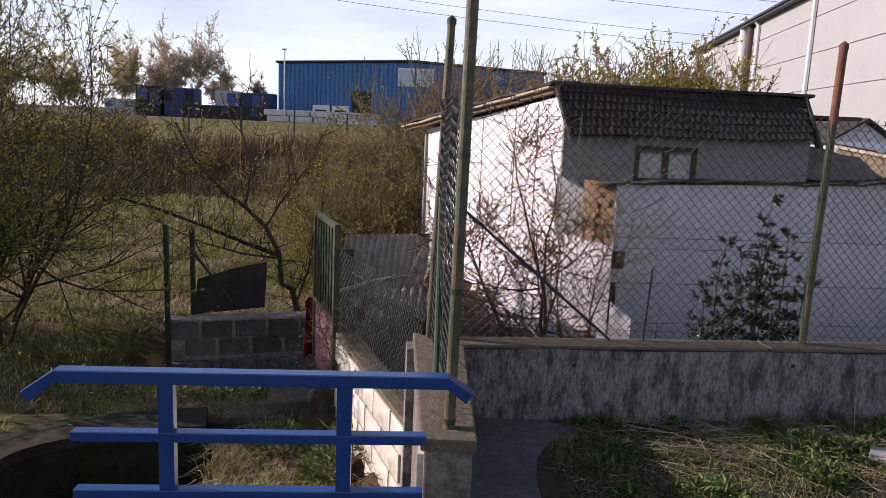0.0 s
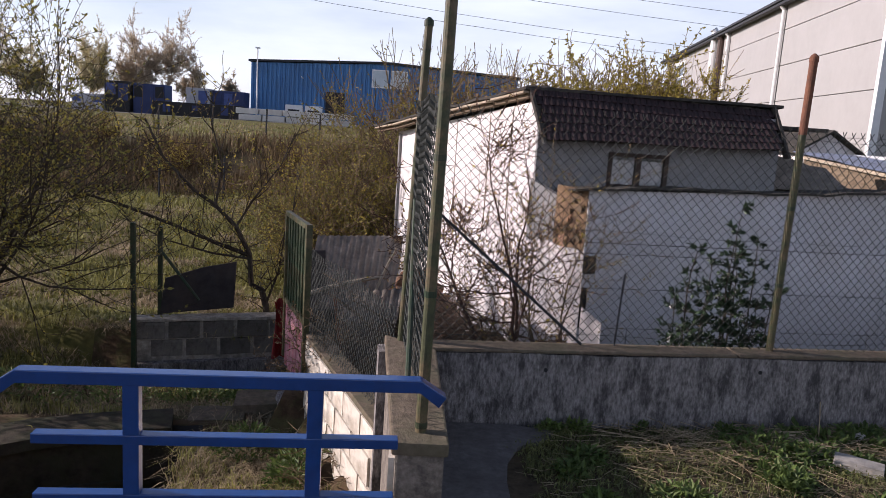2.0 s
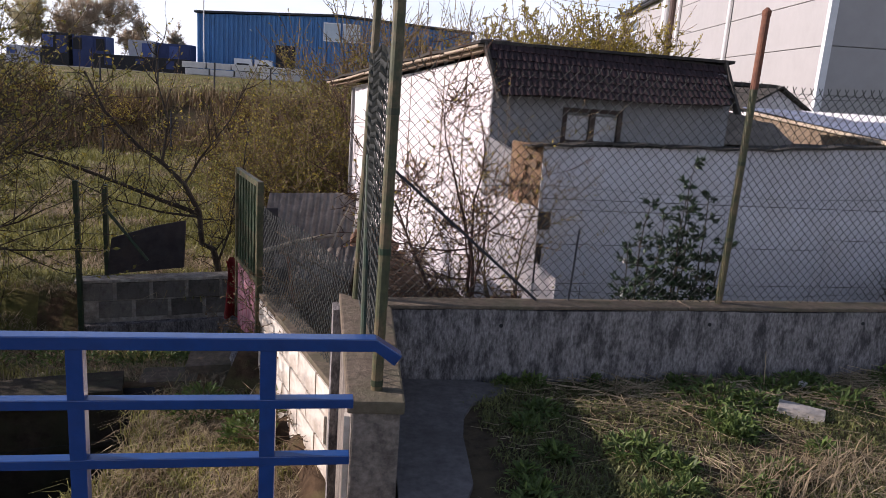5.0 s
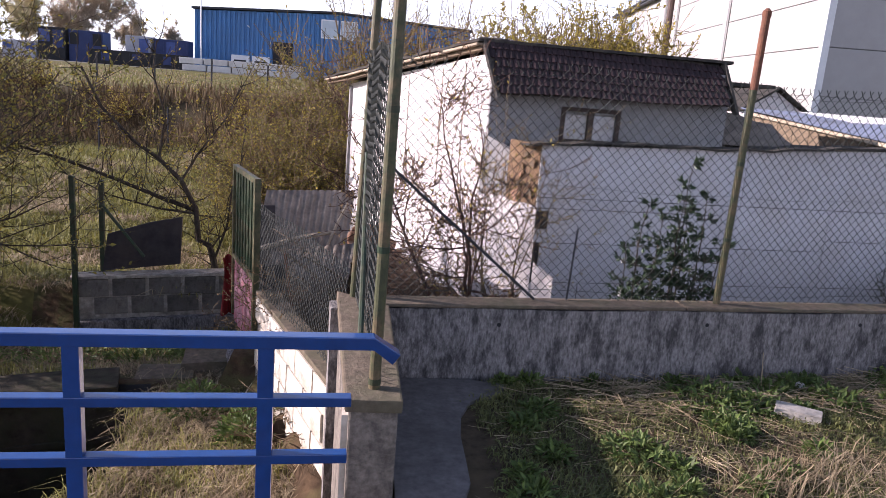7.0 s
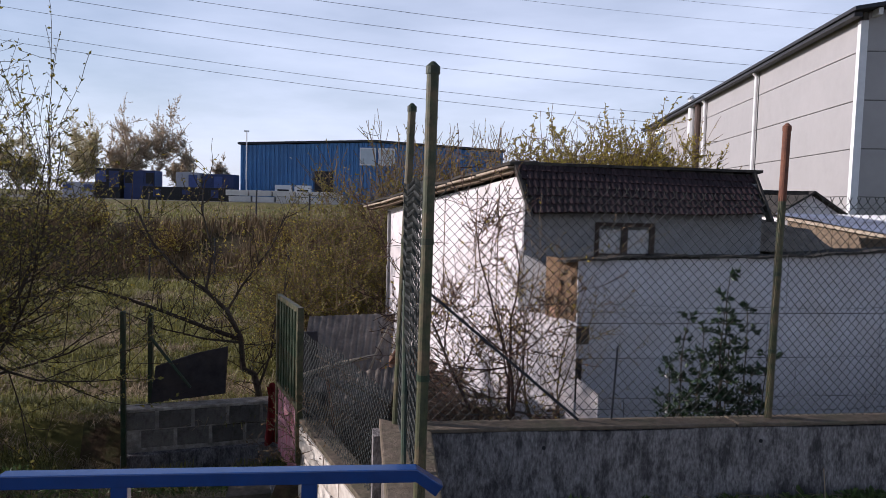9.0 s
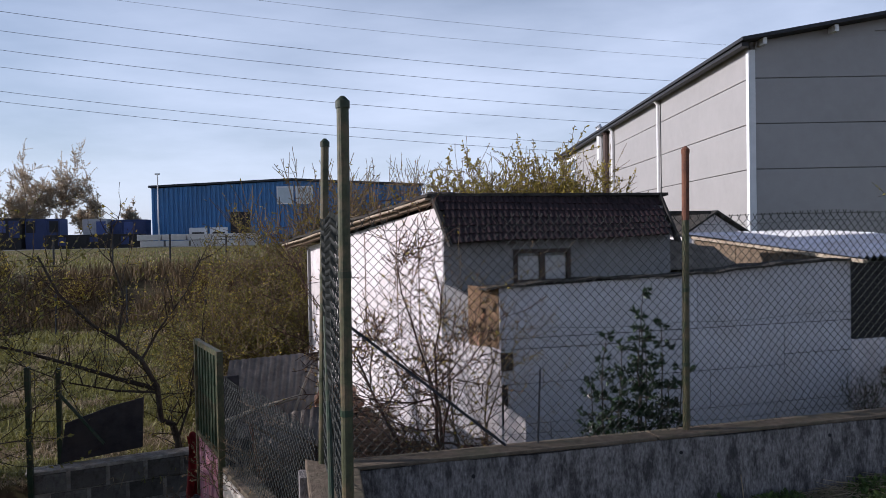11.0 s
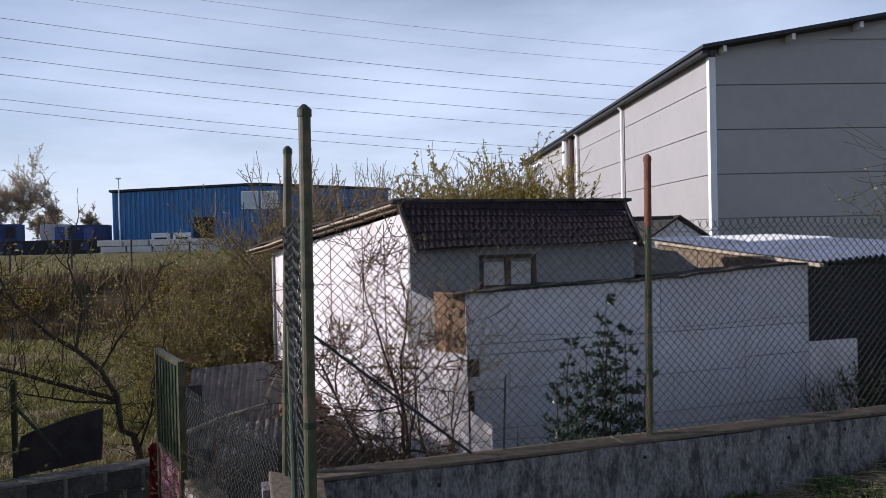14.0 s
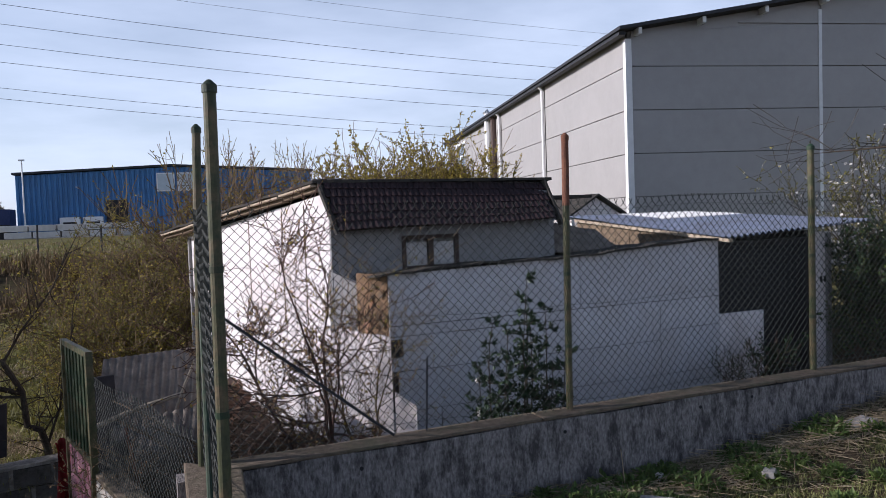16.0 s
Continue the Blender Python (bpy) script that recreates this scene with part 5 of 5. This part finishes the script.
# blossoming bush and a bare tree past the store
plant("bush", "bush with white blossom beyond the store", "bush", (10.2, 8.3, -0.25), 8, 1.45, 0.03, 71, M_BARK,
      (("blossom", M_BLOSSOM, 0.05, 0.12, 0.9), ("crown", M_LEAF_G, 0.05, 0.75, 0.5)), lean=0.4, kids=4, depth=3, wander=0.25, rmin=0.003, leaves=3)
plant("tree", "bare thin-branched tree beyond the fence", "tree", (9.2, 6.3, 0.2), 1, 2.6, 0.08, 72, M_BARK, (), lean=0.15, kids=5, depth=3, wander=0.22, rise=0.0, rmin=0.004, leaves=0)
plant("shrub", "dark evergreen seedling at the foot of the store", "shrub", (6.35, 6.9, -0.5), 7, 0.38, 0.01, 73, M_BARK,
      (("leaves", M_LEAF_D, 0.05, 0.7, 0.5),), lean=0.9, kids=3, depth=2, leaves=3)

plant("bush", "dark leafy evergreen bush at the end of the store", "bush", (8.75, 7.2, -0.25), 9, 0.8, 0.02, 74, M_BARK,
      (("crown", M_LEAF_D, 0.06, 0.8, 0.5), ("young_crown", M_LEAF_W, 0.05, 0.3, 0.5)), lean=0.6, kids=5, depth=3, leaves=3, rmin=0.003)
plant("shrub", "thin bare dark twigs before the white store panel", "shrub", (5.85, 6.75, -0.6), 8, 0.42, 0.008, 75, M_TWIG,
      (("bud", M_LEAF_D, 0.03, 0.4, 0.5),), lean=1.0, kids=4, depth=2, leaves=2, rmin=0.002)
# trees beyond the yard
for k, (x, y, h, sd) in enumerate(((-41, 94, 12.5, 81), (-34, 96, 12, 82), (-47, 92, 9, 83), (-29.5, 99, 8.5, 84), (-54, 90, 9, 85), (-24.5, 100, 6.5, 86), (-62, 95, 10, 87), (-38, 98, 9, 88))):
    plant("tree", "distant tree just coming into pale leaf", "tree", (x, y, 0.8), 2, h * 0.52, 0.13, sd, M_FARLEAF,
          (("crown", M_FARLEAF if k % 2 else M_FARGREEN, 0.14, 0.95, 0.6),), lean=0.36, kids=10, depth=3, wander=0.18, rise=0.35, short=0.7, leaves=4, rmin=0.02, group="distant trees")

# ---- grass and weeds ----


def blades(g, r, x, y, z, n, h, spread_, width, flop=0.5):
    """A tuft of bent blades, each two joined strips."""
    for k in range(n):
        a = r.uniform(0, 2 * math.pi)
        d = Vector((math.cos(a), math.sin(a), 0))
        s = Vector((-d.y, d.x, 0)) * width * r.uniform(0.6, 1.3)
        p = Vector((x + r.gauss(0, spread_), y + r.gauss(0, spread_), z))
        hh = h * r.uniform(0.5, 1.3)
        f = flop * r.uniform(0.2, 1.6)
        m = p + Vector((0, 0, hh * 0.6)) + d * hh * f * 0.35
        t = p + Vector((0, 0, hh * max(0.05, 1 - f * 0.5))) + d * hh * f
        i = len(g.v)
        g.v += [tuple(p - s), tuple(p + s), tuple(m + s * 0.8), tuple(m - s * 0.8), tuple(t)]
        g.f += [(i, i + 1, i + 2, i + 3), (i + 3, i + 2, i + 4)]


def lying(g, r, x, y, z, n, length, width):
    """Loose stalks that lie nearly flat."""
    for k in range(n):
        a = r.gauss(0.2, 0.9) + (math.pi if r.random() < 0.5 else 0)
        d = Vector((math.cos(a), math.sin(a), r.uniform(-0.06, 0.16))) * length * r.uniform(0.4, 1.4)
        s = Vector((-math.sin(a), math.cos(a), 0)) * width * r.uniform(0.6, 1.2)
        p = Vector((x + r.gauss(0, 0.04), y + r.gauss(0, 0.04), z + r.uniform(0.008, 0.035)))
        up = Vector((0, 0, width))
        i = len(g.v)
        g.v += [tuple(p - s), tuple(p + up), tuple(p + s), tuple(p + d - s), tuple(p + d + up), tuple(p + d + s)]
        g.f += [(i, i + 1, i + 4, i + 3), (i + 1, i + 2, i + 5, i + 4)]


def on_lawn(x, y):
    _, v = in_frame(WALL, x, y)
    return x > 0.2 and v < -0.01 and not (x < 0.62 and y < 3.45) and not (x < 0.9 and y > 3.3 and v > -0.25 and x < 0.75)


r = random.Random(101)
green, straw, weeds = Geo(), Geo(), Geo()
for k in range(15000):
    x, y = r.uniform(0.3, 7.5), r.uniform(1.9, 4.4)
    if not on_lawn(x, y):
        continue
    thick = noise.noise((x * 1.3, y * 1.3, 3))
    z = ground_height(x, y) - 0.005
    if thick > -0.12 or r.random() < (0.45 if x > 1.3 else 0.9):
        blades(green, r, x, y, z, 7, 0.042 + 0.07 * max(0, thick), 0.026, 0.0032, 1.0)
    if r.random() < (0.3 if thick < 0.02 and x > 1.2 else 0.06):
        lying(straw, r, x, y, z, 2, 0.13, 0.0017)
for k in range(420):
    x = r.uniform(0.8, 6.5)
    q = WALL @ Vector((x, -r.uniform(0.02, 0.45) ** 1.0, 0))
    lying(straw, r, q.x, q.y, ground_height(q.x, q.y), 6 if x > 1.2 else 2, 0.24, 0.0022)
# broad-leaved weed clumps
clumps = [(1.95, 3.36, 0.24), (2.2, 3.3, 0.15), (1.9, 3.04, 0.12), (1.3, 2.75, 0.15), (2.75, 3.4, 0.16), (3.3, 3.6, 0.2), (4.0, 3.7, 0.18), (2.65, 3.62, 0.16)]
clumps += [(r.uniform(0.65, 5.0), r.uniform(2.3, 3.7), r.uniform(0.05, 0.12)) for k in range(34)]
for cx, cy, rad in clumps:
    for k in range(int(460 * rad / 0.18)):
        a, q = r.uniform(0, 2 * math.pi), rad * math.sqrt(r.random())
        x, y = cx + math.cos(a) * q, cy + math.sin(a) * q
        if not on_lawn(x, y):
            continue
        h = ground_height(x, y) + r.uniform(0.01, 0.09) * (1 - q / rad * 0.6) * (0.6 + 2 * rad)
        leaf(weeds, Vector((x, y, h)), (Vector((math.cos(a), math.sin(a), 0.3)) * 0.5 + rand_dir(r)), Vector((0, 0, 1)) + rand_dir(r) * 0.3, r.uniform(0.025, 0.065), 0.4)
for cx, cy in ((2.05, 2.5), (2.25, 2.62), (1.85, 2.45)):
    for k in range(70):
        blades(straw, r, cx + r.gauss(0, 0.13), cy + r.gauss(0, 0.08), ground_height(cx, cy), 2, 0.16, 0.03, 0.002, 1.5)
put("lawn_grass", green, M_LAWNGRASS, kind="stuff", category="grass", label="short patchy green lawn grass")
put("dry_grass", straw, M_STRAW, kind="stuff", category="dry grass", label="flattened dry straw in the lawn")
put("weeds", weeds, M_LEAF_W, kind="stuff", category="weeds", label="low broad-leaved green weeds in the lawn")

# ditch side: straw and green tufts
green, straw = Geo(), Geo()
for k in range(900):
    x, y = r.uniform(-1.75, -0.3), r.uniform(3.2, 5.6)
    a, b = in_frame(WBW, x, y)
    z = ground_height(x, y)
    if b > 0.06 and z > -1.4:
        blades(straw if noise.noise((x * 2, y * 2, 6)) < 0.15 else green, r, x, y, z, 7, 0.12, 0.05, 0.003, 1.7)
for k in range(5600):
    x, y = r.uniform(-6.5, -0.25), r.uniform(2.6, 9.0)
    z = ground_height(x, y)
    a, b = in_frame(WBW, x, y)
    if z < -1.38 and y < 5.6 or -0.05 < a < 2.1 and b < 0.05 or 5.3 < y < 5.85 and x < -1.0 or 7.7 < y - 0.3 * (x + 3.16) < 8.15 and -3.2 < x < -1.1 or z > -0.8 and x > -1.05:
        continue
    t = noise.noise((x * 1.1, y * 1.1, 8))
    if t > 0.0:
        blades(green, r, x, y, z, 7, 0.13, 0.04, 0.004, 0.7)
    if t < 0.05:
        blades(straw, r, x, y, z, 7, 0.13, 0.05, 0.003, 1.8)
put("ditch_grass", green, M_GRASS, kind="stuff", category="grass", label="green grass tufts on the ditch bank")
put("ditch_straw", straw, M_STRAW, kind="stuff", category="dry grass", label="dead straw lying on the ditch bank")
weeds = Geo()
for cx, cy, rad in ((-2.1, 6.9, 0.35), (-2.9, 6.9, 0.4), (-3.6, 6.6, 0.4), (-1.2, 5.1, 0.25), (-1.65, 7.0, 0.25), (-0.75, 4.6, 0.2)):
    for k in range(420):
        a, q = r.uniform(0, 2 * math.pi), rad * math.sqrt(r.random())
        x, y = cx + math.cos(a) * q, cy + math.sin(a) * q
        h = ground_height(x, y) + r.uniform(0.02, 0.3) * (1 - q / rad * 0.6)
        leaf(weeds, Vector((x, y, h)), (Vector((math.cos(a), math.sin(a), 0.5)) + rand_dir(r) * 0.7), Vector((0, 0, 1)) + rand_dir(r) * 0.3, r.uniform(0.04, 0.08), 0.4)
put("ditch_weeds", weeds, M_LEAF_W, kind="stuff", category="weeds", label="leafy green weeds before the block wall")

# meadow tufts and the bank of dead weeds
green, straw, reed = Geo(), Geo(), Geo()
for k in range(7000):
    y = 8.3 + 19 * r.random() ** 1.2
    x = r.uniform(-0.62, 0.12) * y - 1 + (0.5 if y > 12 else -0.6)
    z = ground_height(x, y) - 0.02
    t = noise.noise((x * 0.5, y * 0.5, 4)) + 0.6 * noise.noise((x * 1.7, y * 1.7, 4))
    s = 1 + y * 0.03
    if t > -0.3:
        blades(green, r, x, y, z, 13, (0.11 + 0.13 * max(0, t)) * s, 0.06 * s, 0.006 * s, 0.75)
    if t < -0.25:
        blades(straw, r, x, y, z, 8, 0.15 * s, 0.09 * s, 0.006 * s, 1.5)
for k in range(5200):
    y = r.uniform(25.8, 30.6)
    x = r.uniform(-0.62, 0.3) * y
    if noise.noise((x * 0.35, y * 0.35, 9)) < -0.25:
        continue
    blades(reed, r, x, y, ground_height(x, y) - 0.05, 6, 0.6 + 0.45 * noise.noise((x * 0.4, 0, 7)), 0.22, 0.014, 0.35)
for k in range(3000):
    y = r.uniform(32, 62)
    x = r.uniform(-0.62, 0.15) * y
    blades(straw if r.random() < 0.5 else green, r, x, y, ground_height(x, y) - 0.05, 5, 0.3, 0.5, 0.02, 0.8)
put("meadow_grass", green, M_GRASS, kind="stuff", category="grass", label="tussocky green meadow grass")
put("meadow_straw", straw, M_STRAW, kind="stuff", category="dry grass", label="old dry grass in the meadow")
put("dead_weeds", reed, M_REED, kind="stuff", category="weeds", label="tall brown dead weeds on the bank")
for x, y, s in ((-9, 27.5, 5), (-4.2, 27, 6), (-12.5, 29, 4), (-2.2, 20.5, 3)):
    plant("bush", "low leafless brown bush on the meadow bank", "bush", (x, y, ground_height(x, y)), 6, 0.9, 0.03, 200 + s, M_TWIG,
          (("crown", M_LEAF_Y, 0.07, 0.4, 0.5),), lean=0.8, kids=4, depth=3, rmin=0.006, leaves=2, group="bank bushes")

# thin posts of the meadow fences
for x, y, h in ((-6.3, 24, 1.5), (-3.9, 24, 1.4), (-8.4, 24, 1.4), (-11.0, 24, 1.5), (-1.15, 15.0, 1.25), (-2.3, 16.2, 1.2), (-8.0, 39, 1.5), (-5.2, 39, 1.5), (-10.8, 39, 1.5), (-13.6, 39, 1.5), (-2.4, 39, 1.5)):
    g = Geo()
    z = ground_height(x, y)
    g.tube([(x, y, z - 0.1), (x + 0.02, y, z + h)], 0.035 if y < 30 else 0.05, 6)
    put("fence_post", g, M_DARKTRIM, category="fence post", label="thin dark post standing in the meadow", group="meadow fence posts")

# ---- rubbish between the gate and the shed ----
def board(name, a, b, z0, z1, t, m, label, category, lean_=0.0):
    """An upright board from a to b that leans back by lean_ at its top."""
    a, b = Vector(a), Vector(b)
    d = (b - a).normalized()
    n = Vector((-d.y, d.x))
    g = Geo()
    lo = [a, b, b + n * t, a + n * t]
    g.hexa([(p.x, p.y, z0) for p in lo], [(p.x + n.x * lean_, p.y + n.y * lean_, z1) for p in lo])
    put(name, g, m, category=category, label=label, bevel=0.006)


def wavy_sheet(o, a, b, waves, amp, label):
    """A corrugated fibre sheet: waves across a, straight along b."""
    o, a, b = Vector(o), Vector(a), Vector(b)
    n = a.cross(b).normalized()
    g, cols = Geo(), waves * 8
    for t in (0.0, -0.007):
        for f in (0, 0.5, 1):
            for k in range(cols + 1):
                e = k / cols
                g.v.append(tuple(o + a * e + b * f + n * (t + amp * math.cos(e * waves * 2 * math.pi) - 0.03 * math.sin(math.pi * f) * e)))
    m = cols + 1
    for f in range(2):
        for k in range(cols):
            i = f * m + k
            g.f += [(i, i + 1, i + m + 1, i + m), (i + 3 * m + 1, i + 3 * m, i + 4 * m, i + 4 * m + 1)]
    for k in range(cols):
        g.f += [(k + 1, k, k + 3 * m, k + 3 * m + 1), (2 * m + k, 2 * m + k + 1, 5 * m + k + 1, 5 * m + k)]
    put("roof_sheet", g, M_GREYTARP, category="sheet", label=label, smooth=True)


board("board", (-1.13, 7.55), (-0.91, 7.62), -0.78, 0.18, 0.03, M_BOARD, "dark board leaning among garden rubbish", "board", 0.2)
wavy_sheet((-1.2, 7.6, -0.55), (1.02, 0.12, 0.04), (0.06, 0.8, 0.80), 13, 0.007, "grey corrugated fibre sheet propped behind the rubbish")
wavy_sheet((-0.96, 6.5, -0.56), (0.82, 0.12, 0.10), (0.06, 0.58, 0.40), 9, 0.012, "weathered corrugated sheet lying over the rubbish")
wavy_sheet((-0.78, 6.2, -0.70), (0.72, 0.25, 0.08), (-0.1, 0.5, 0.26), 8, 0.012, "broken grey corrugated sheet under the rubbish")
board("board", (-0.99, 6.45), (-0.69, 6.50), -0.78, -0.17, 0.03, M_DARK, "black panel standing against the fence", "board", 0.08)
board("board", (-1.35, 8.3), (-1.05, 8.35), -0.95, 0.0, 0.04, M_BOARD, "dark board standing behind the gate", "board", 0.1)
for a, b, rr, m, lab in (((-1.08, 7.15, -0.17), (-0.30, 7.25, 0.04), 0.026, M_PALEWOOD, "weathered pole lying across the rubbish"),
                         ((-0.98, 6.3, -0.20), (-0.66, 6.4, -0.52), 0.014, M_PALEWOOD, "short weathered lath in the rubbish"),
                         ((-0.47, 5.4, -0.75), (-0.605, 5.42, 0.23), 0.017, M_RUST, "thin rusty stake leaning by the wall"),
                         ((-0.36, 7.2, -0.1), (-0.17, 7.3, 0.34), 0.016, M_PALEWOOD, "pale lath standing in the rubbish"),
                         ((-0.8, 6.75, -0.05), (-0.25, 6.6, -0.42), 0.018, M_OLDWOOD, "broken dark lath in the rubbish")):
    g = Geo()
    g.tube([a, Vector(a).lerp(Vector(b), 0.5) + Vector((0, 0, 0.02)), b], [rr, rr * 0.9, rr * 0.8], 7)
    put("pole", g, m, category="pole", label=lab)
q = random.Random(91)
for k in range(9):
    a = Vector((q.uniform(-0.7, 0.3), q.uniform(5.9, 7.4), q.uniform(-0.5, -0.15)))
    d = Vector((q.uniform(-1, 1), q.uniform(-0.6, 0.6), q.uniform(-0.35, 0.25))).normalized() * q.uniform(0.35, 0.8)
    g = Geo()
    g.tube([a, a + d * 0.5 + Vector((0, 0, 0.02)), a + d], [0.012, 0.011, 0.008], 6)
    put("pole", g, M_OLDWOOD if k % 2 else M_TWIGPALE, category="pole", label="dead branch lying on the rubbish heap", group="dead branches by the shed")
# heap of roofing sheets and earth
g = Geo()
for j in range(16):
    for i in range(16):
        x, y = -0.85 + 1.5 * i / 15, 5.9 + 2.4 * j / 15
        h = -0.78 + 0.80 * math.exp(-((x - 0.05) / 0.45) ** 2 - ((y - 7.4) / 0.7) ** 2) + 0.09 * noise.noise((x * 4, y * 4, 3))
        g.v.append((x, y, h))
g.f = [(j * 16 + i, j * 16 + i + 1, (j + 1) * 16 + i + 1, (j + 1) * 16 + i) for j in range(15) for i in range(15)]
put("rubble_heap", g, M_SOIL, category="rubble", label="heap of earth and rubble by the shed", kind="stuff")
g = Geo()
g.box(-0.12, 0.12, -0.058, 0.058, -0.035, 0.035)
BR = g.mesh("brick", M_BRICK)
r = random.Random(77)
for k in range(80):
    a, q = r.uniform(0, 6.28), 0.42 * math.sqrt(r.random())
    x, y = 0.08 + math.cos(a) * q, 7.35 + math.sin(a) * q * 0.8
    z = -0.45 + (0.42 - q) * 1.6 * r.uniform(0.75, 1)
    ob = new("brick", BR)
    ob.matrix_basis = pose(x, y, z, r.uniform(-40, 40), r.uniform(-40, 40), r.uniform(0, 180))
    tagged(ob, "loose old red brick on a rubble heap", "brick", "loose bricks by the shed")
# high heap of cut sticks before the end wall
g = Geo()
q = random.Random(191)
for k in range(1100):
    x, y = q.gauss(0.42, 0.27), q.gauss(6.2, 0.38)
    top = -0.72 + 0.98 * math.exp(-((x - 0.42) / 0.40) ** 2 - ((y - 6.25) / 0.55) ** 2)
    p = Vector((x, y, q.uniform(-0.72, top)))
    d = Vector((q.uniform(-1, 1), q.uniform(-1, 1), q.uniform(-0.5, 0.55))).normalized() * q.uniform(0.12, 0.42)
    bend_ = rand_dir(q) * 0.05
    rad = q.uniform(0.002, 0.006)
    g.tube([p - d * 0.5, p + bend_, p + d * 0.5], [rad, rad * 0.9, rad * 0.5], 3, cap=False)
put("brushwood_heap", g, mat("dry_stick", (0.30, 0.205, 0.14), (0.14, 0.092, 0.064), 30, 0.9, 0.2), category="brushwood", label="high dark heap of cut sticks against the shed", kind="stuff")
g = Geo()
for k in range(900):
    x, y = q.uniform(-0.75, 1.6), q.uniform(4.0, 6.9)
    p = Vector((x, y, -0.70 + q.uniform(0, 0.05)))
    d = Vector((q.uniform(-1, 1), q.uniform(-1, 1), q.uniform(-0.1, 0.3))).normalized() * q.uniform(0.08, 0.3)
    g.tube([p, p + d * 0.5 + rand_dir(q) * 0.02, p + d], [0.004, 0.003, 0.002], 3, cap=False)
put("litter_twigs", g, M_TWIGPALE, category="brushwood", label="dry twigs strewn over the garden soil", kind="stuff")
# brushwood on the heap
for k, (x, y) in enumerate(((0.25, 6.2), (-0.25, 6.5), (0.5, 6.6), (0.35, 5.3), (0.15, 5.7), (0.62, 5.9), (0.85, 6.2), (-0.5, 6.8), (-0.3, 7.4), (-0.35, 6.1), (0.0, 6.9))):
    plant("brushwood", "heap of dry cut brushwood by the shed", "brushwood", (x, y, -0.72), 9, 0.42, 0.01, 300 + k, M_TWIG if k % 2 else M_TWIGPALE, (), lean=1.6, aim=(0, 0, 0.6),
          kids=4, depth=2, wander=0.5, rise=0.1, rmin=0.002, leaves=0, trunk_name="twig", group="brushwood heaps")

# ---- small things in the ditch and on the lawn ----
def lump(name, x, y, z, sx, sy, sz, rz, m, label, category, seed):
    g = Geo()
    bm = bmesh.new()
    bmesh.ops.create_cube(bm, size=1)
    bmesh.ops.subdivide_edges(bm, edges=bm.edges[:], cuts=2, use_grid_fill=True)
    q = random.Random(seed)
    for v in bm.verts:
        v.co *= 0.86 + 0.14 * (0.5 / max(0.5, v.co.length))
        v.co = Vector((v.co.x * sx, v.co.y * sy, v.co.z * sz)) + rand_dir(q) * 0.05 * min(sx, sy, sz)
    me = bpy.data.meshes.new(name)
    bm.to_mesh(me)
    bm.free()
    me.materials.append(m)
    ob = new(name, me)
    ob.matrix_basis = pose(x, y, z + sz * 0.42, q.uniform(-5, 5), q.uniform(-5, 5), rz)
    tagged(ob, label, category)


lump("brick", 2.37, 3.19, 0.015, 0.24, 0.1, 0.055, -32, M_STONE, "pale mortar-covered brick lying in the grass", "brick", 1)
lump("stone", 4.27, 3.63, 0.13, 0.2, 0.13, 0.05, 10, M_STONE, "flat pale stone slab on the lawn", "stone", 2)
lump("stone", 3.17, 3.27, 0.06, 0.1, 0.07, 0.04, 40, M_STONE, "small pale stone on the lawn", "stone", 3)
lump("stone", 3.0, 2.9, 0.02, 0.06, 0.05, 0.03, 70, M_STONE, "small grey stone on the lawn", "stone", 4)
lump("litter", 2.60, 3.56, 0.02, 0.05, 0.04, 0.04, 20, M_BLOSSOM, "scrap of white paper litter by the wall", "litter", 5)
lump("step_block", -1.35, 6.15, -1.16, 0.42, 0.34, 0.26, 8, M_CONC_TOP, "worn concrete step block in the garden", "step", 6)
lump("step_block", -0.98, 6.05, -1.14, 0.34, 0.34, 0.30, 20, M_CONC, "concrete block beside the garden step", "step", 7)
lump("step_block", -1.65, 5.95, -1.12, 0.5, 0.3, 0.12, 5, M_CONC_TOP, "flat stone slab before the garden step", "step", 8)
lump("stone", -1.62, 5.9, -2.0, 0.5, 0.4, 0.35, 15, M_CONC, "dark boulder in the ditch", "stone", 9)
for k, (x, y) in enumerate(((-1.05, 3.35), (-0.95, 3.3), (-1.25, 3.55))):
    lump("stone", x, y, -1.1, 0.14, 0.1, 0.09, 30 * k, M_STONE, "pale stone at the edge of the ditch", "stone", 20 + k)
g = Geo()
g.tube([(-0.95, 5.3, -1.05), (-0.72, 5.55, -0.72)], 0.014, 7)
put("stick", g, M_PALEWOOD, category="stick", label="pale stick leaning on the white wall")
g = Geo()
g.tube([(2.36, 3.55, 0.0), (2.35, 3.56, 0.16), (2.34, 3.56, 0.24)], [0.004, 0.003, 0.002], 5)
put("stalk", g, M_STRAW, category="stalk", label="single dry stalk standing by the wall")
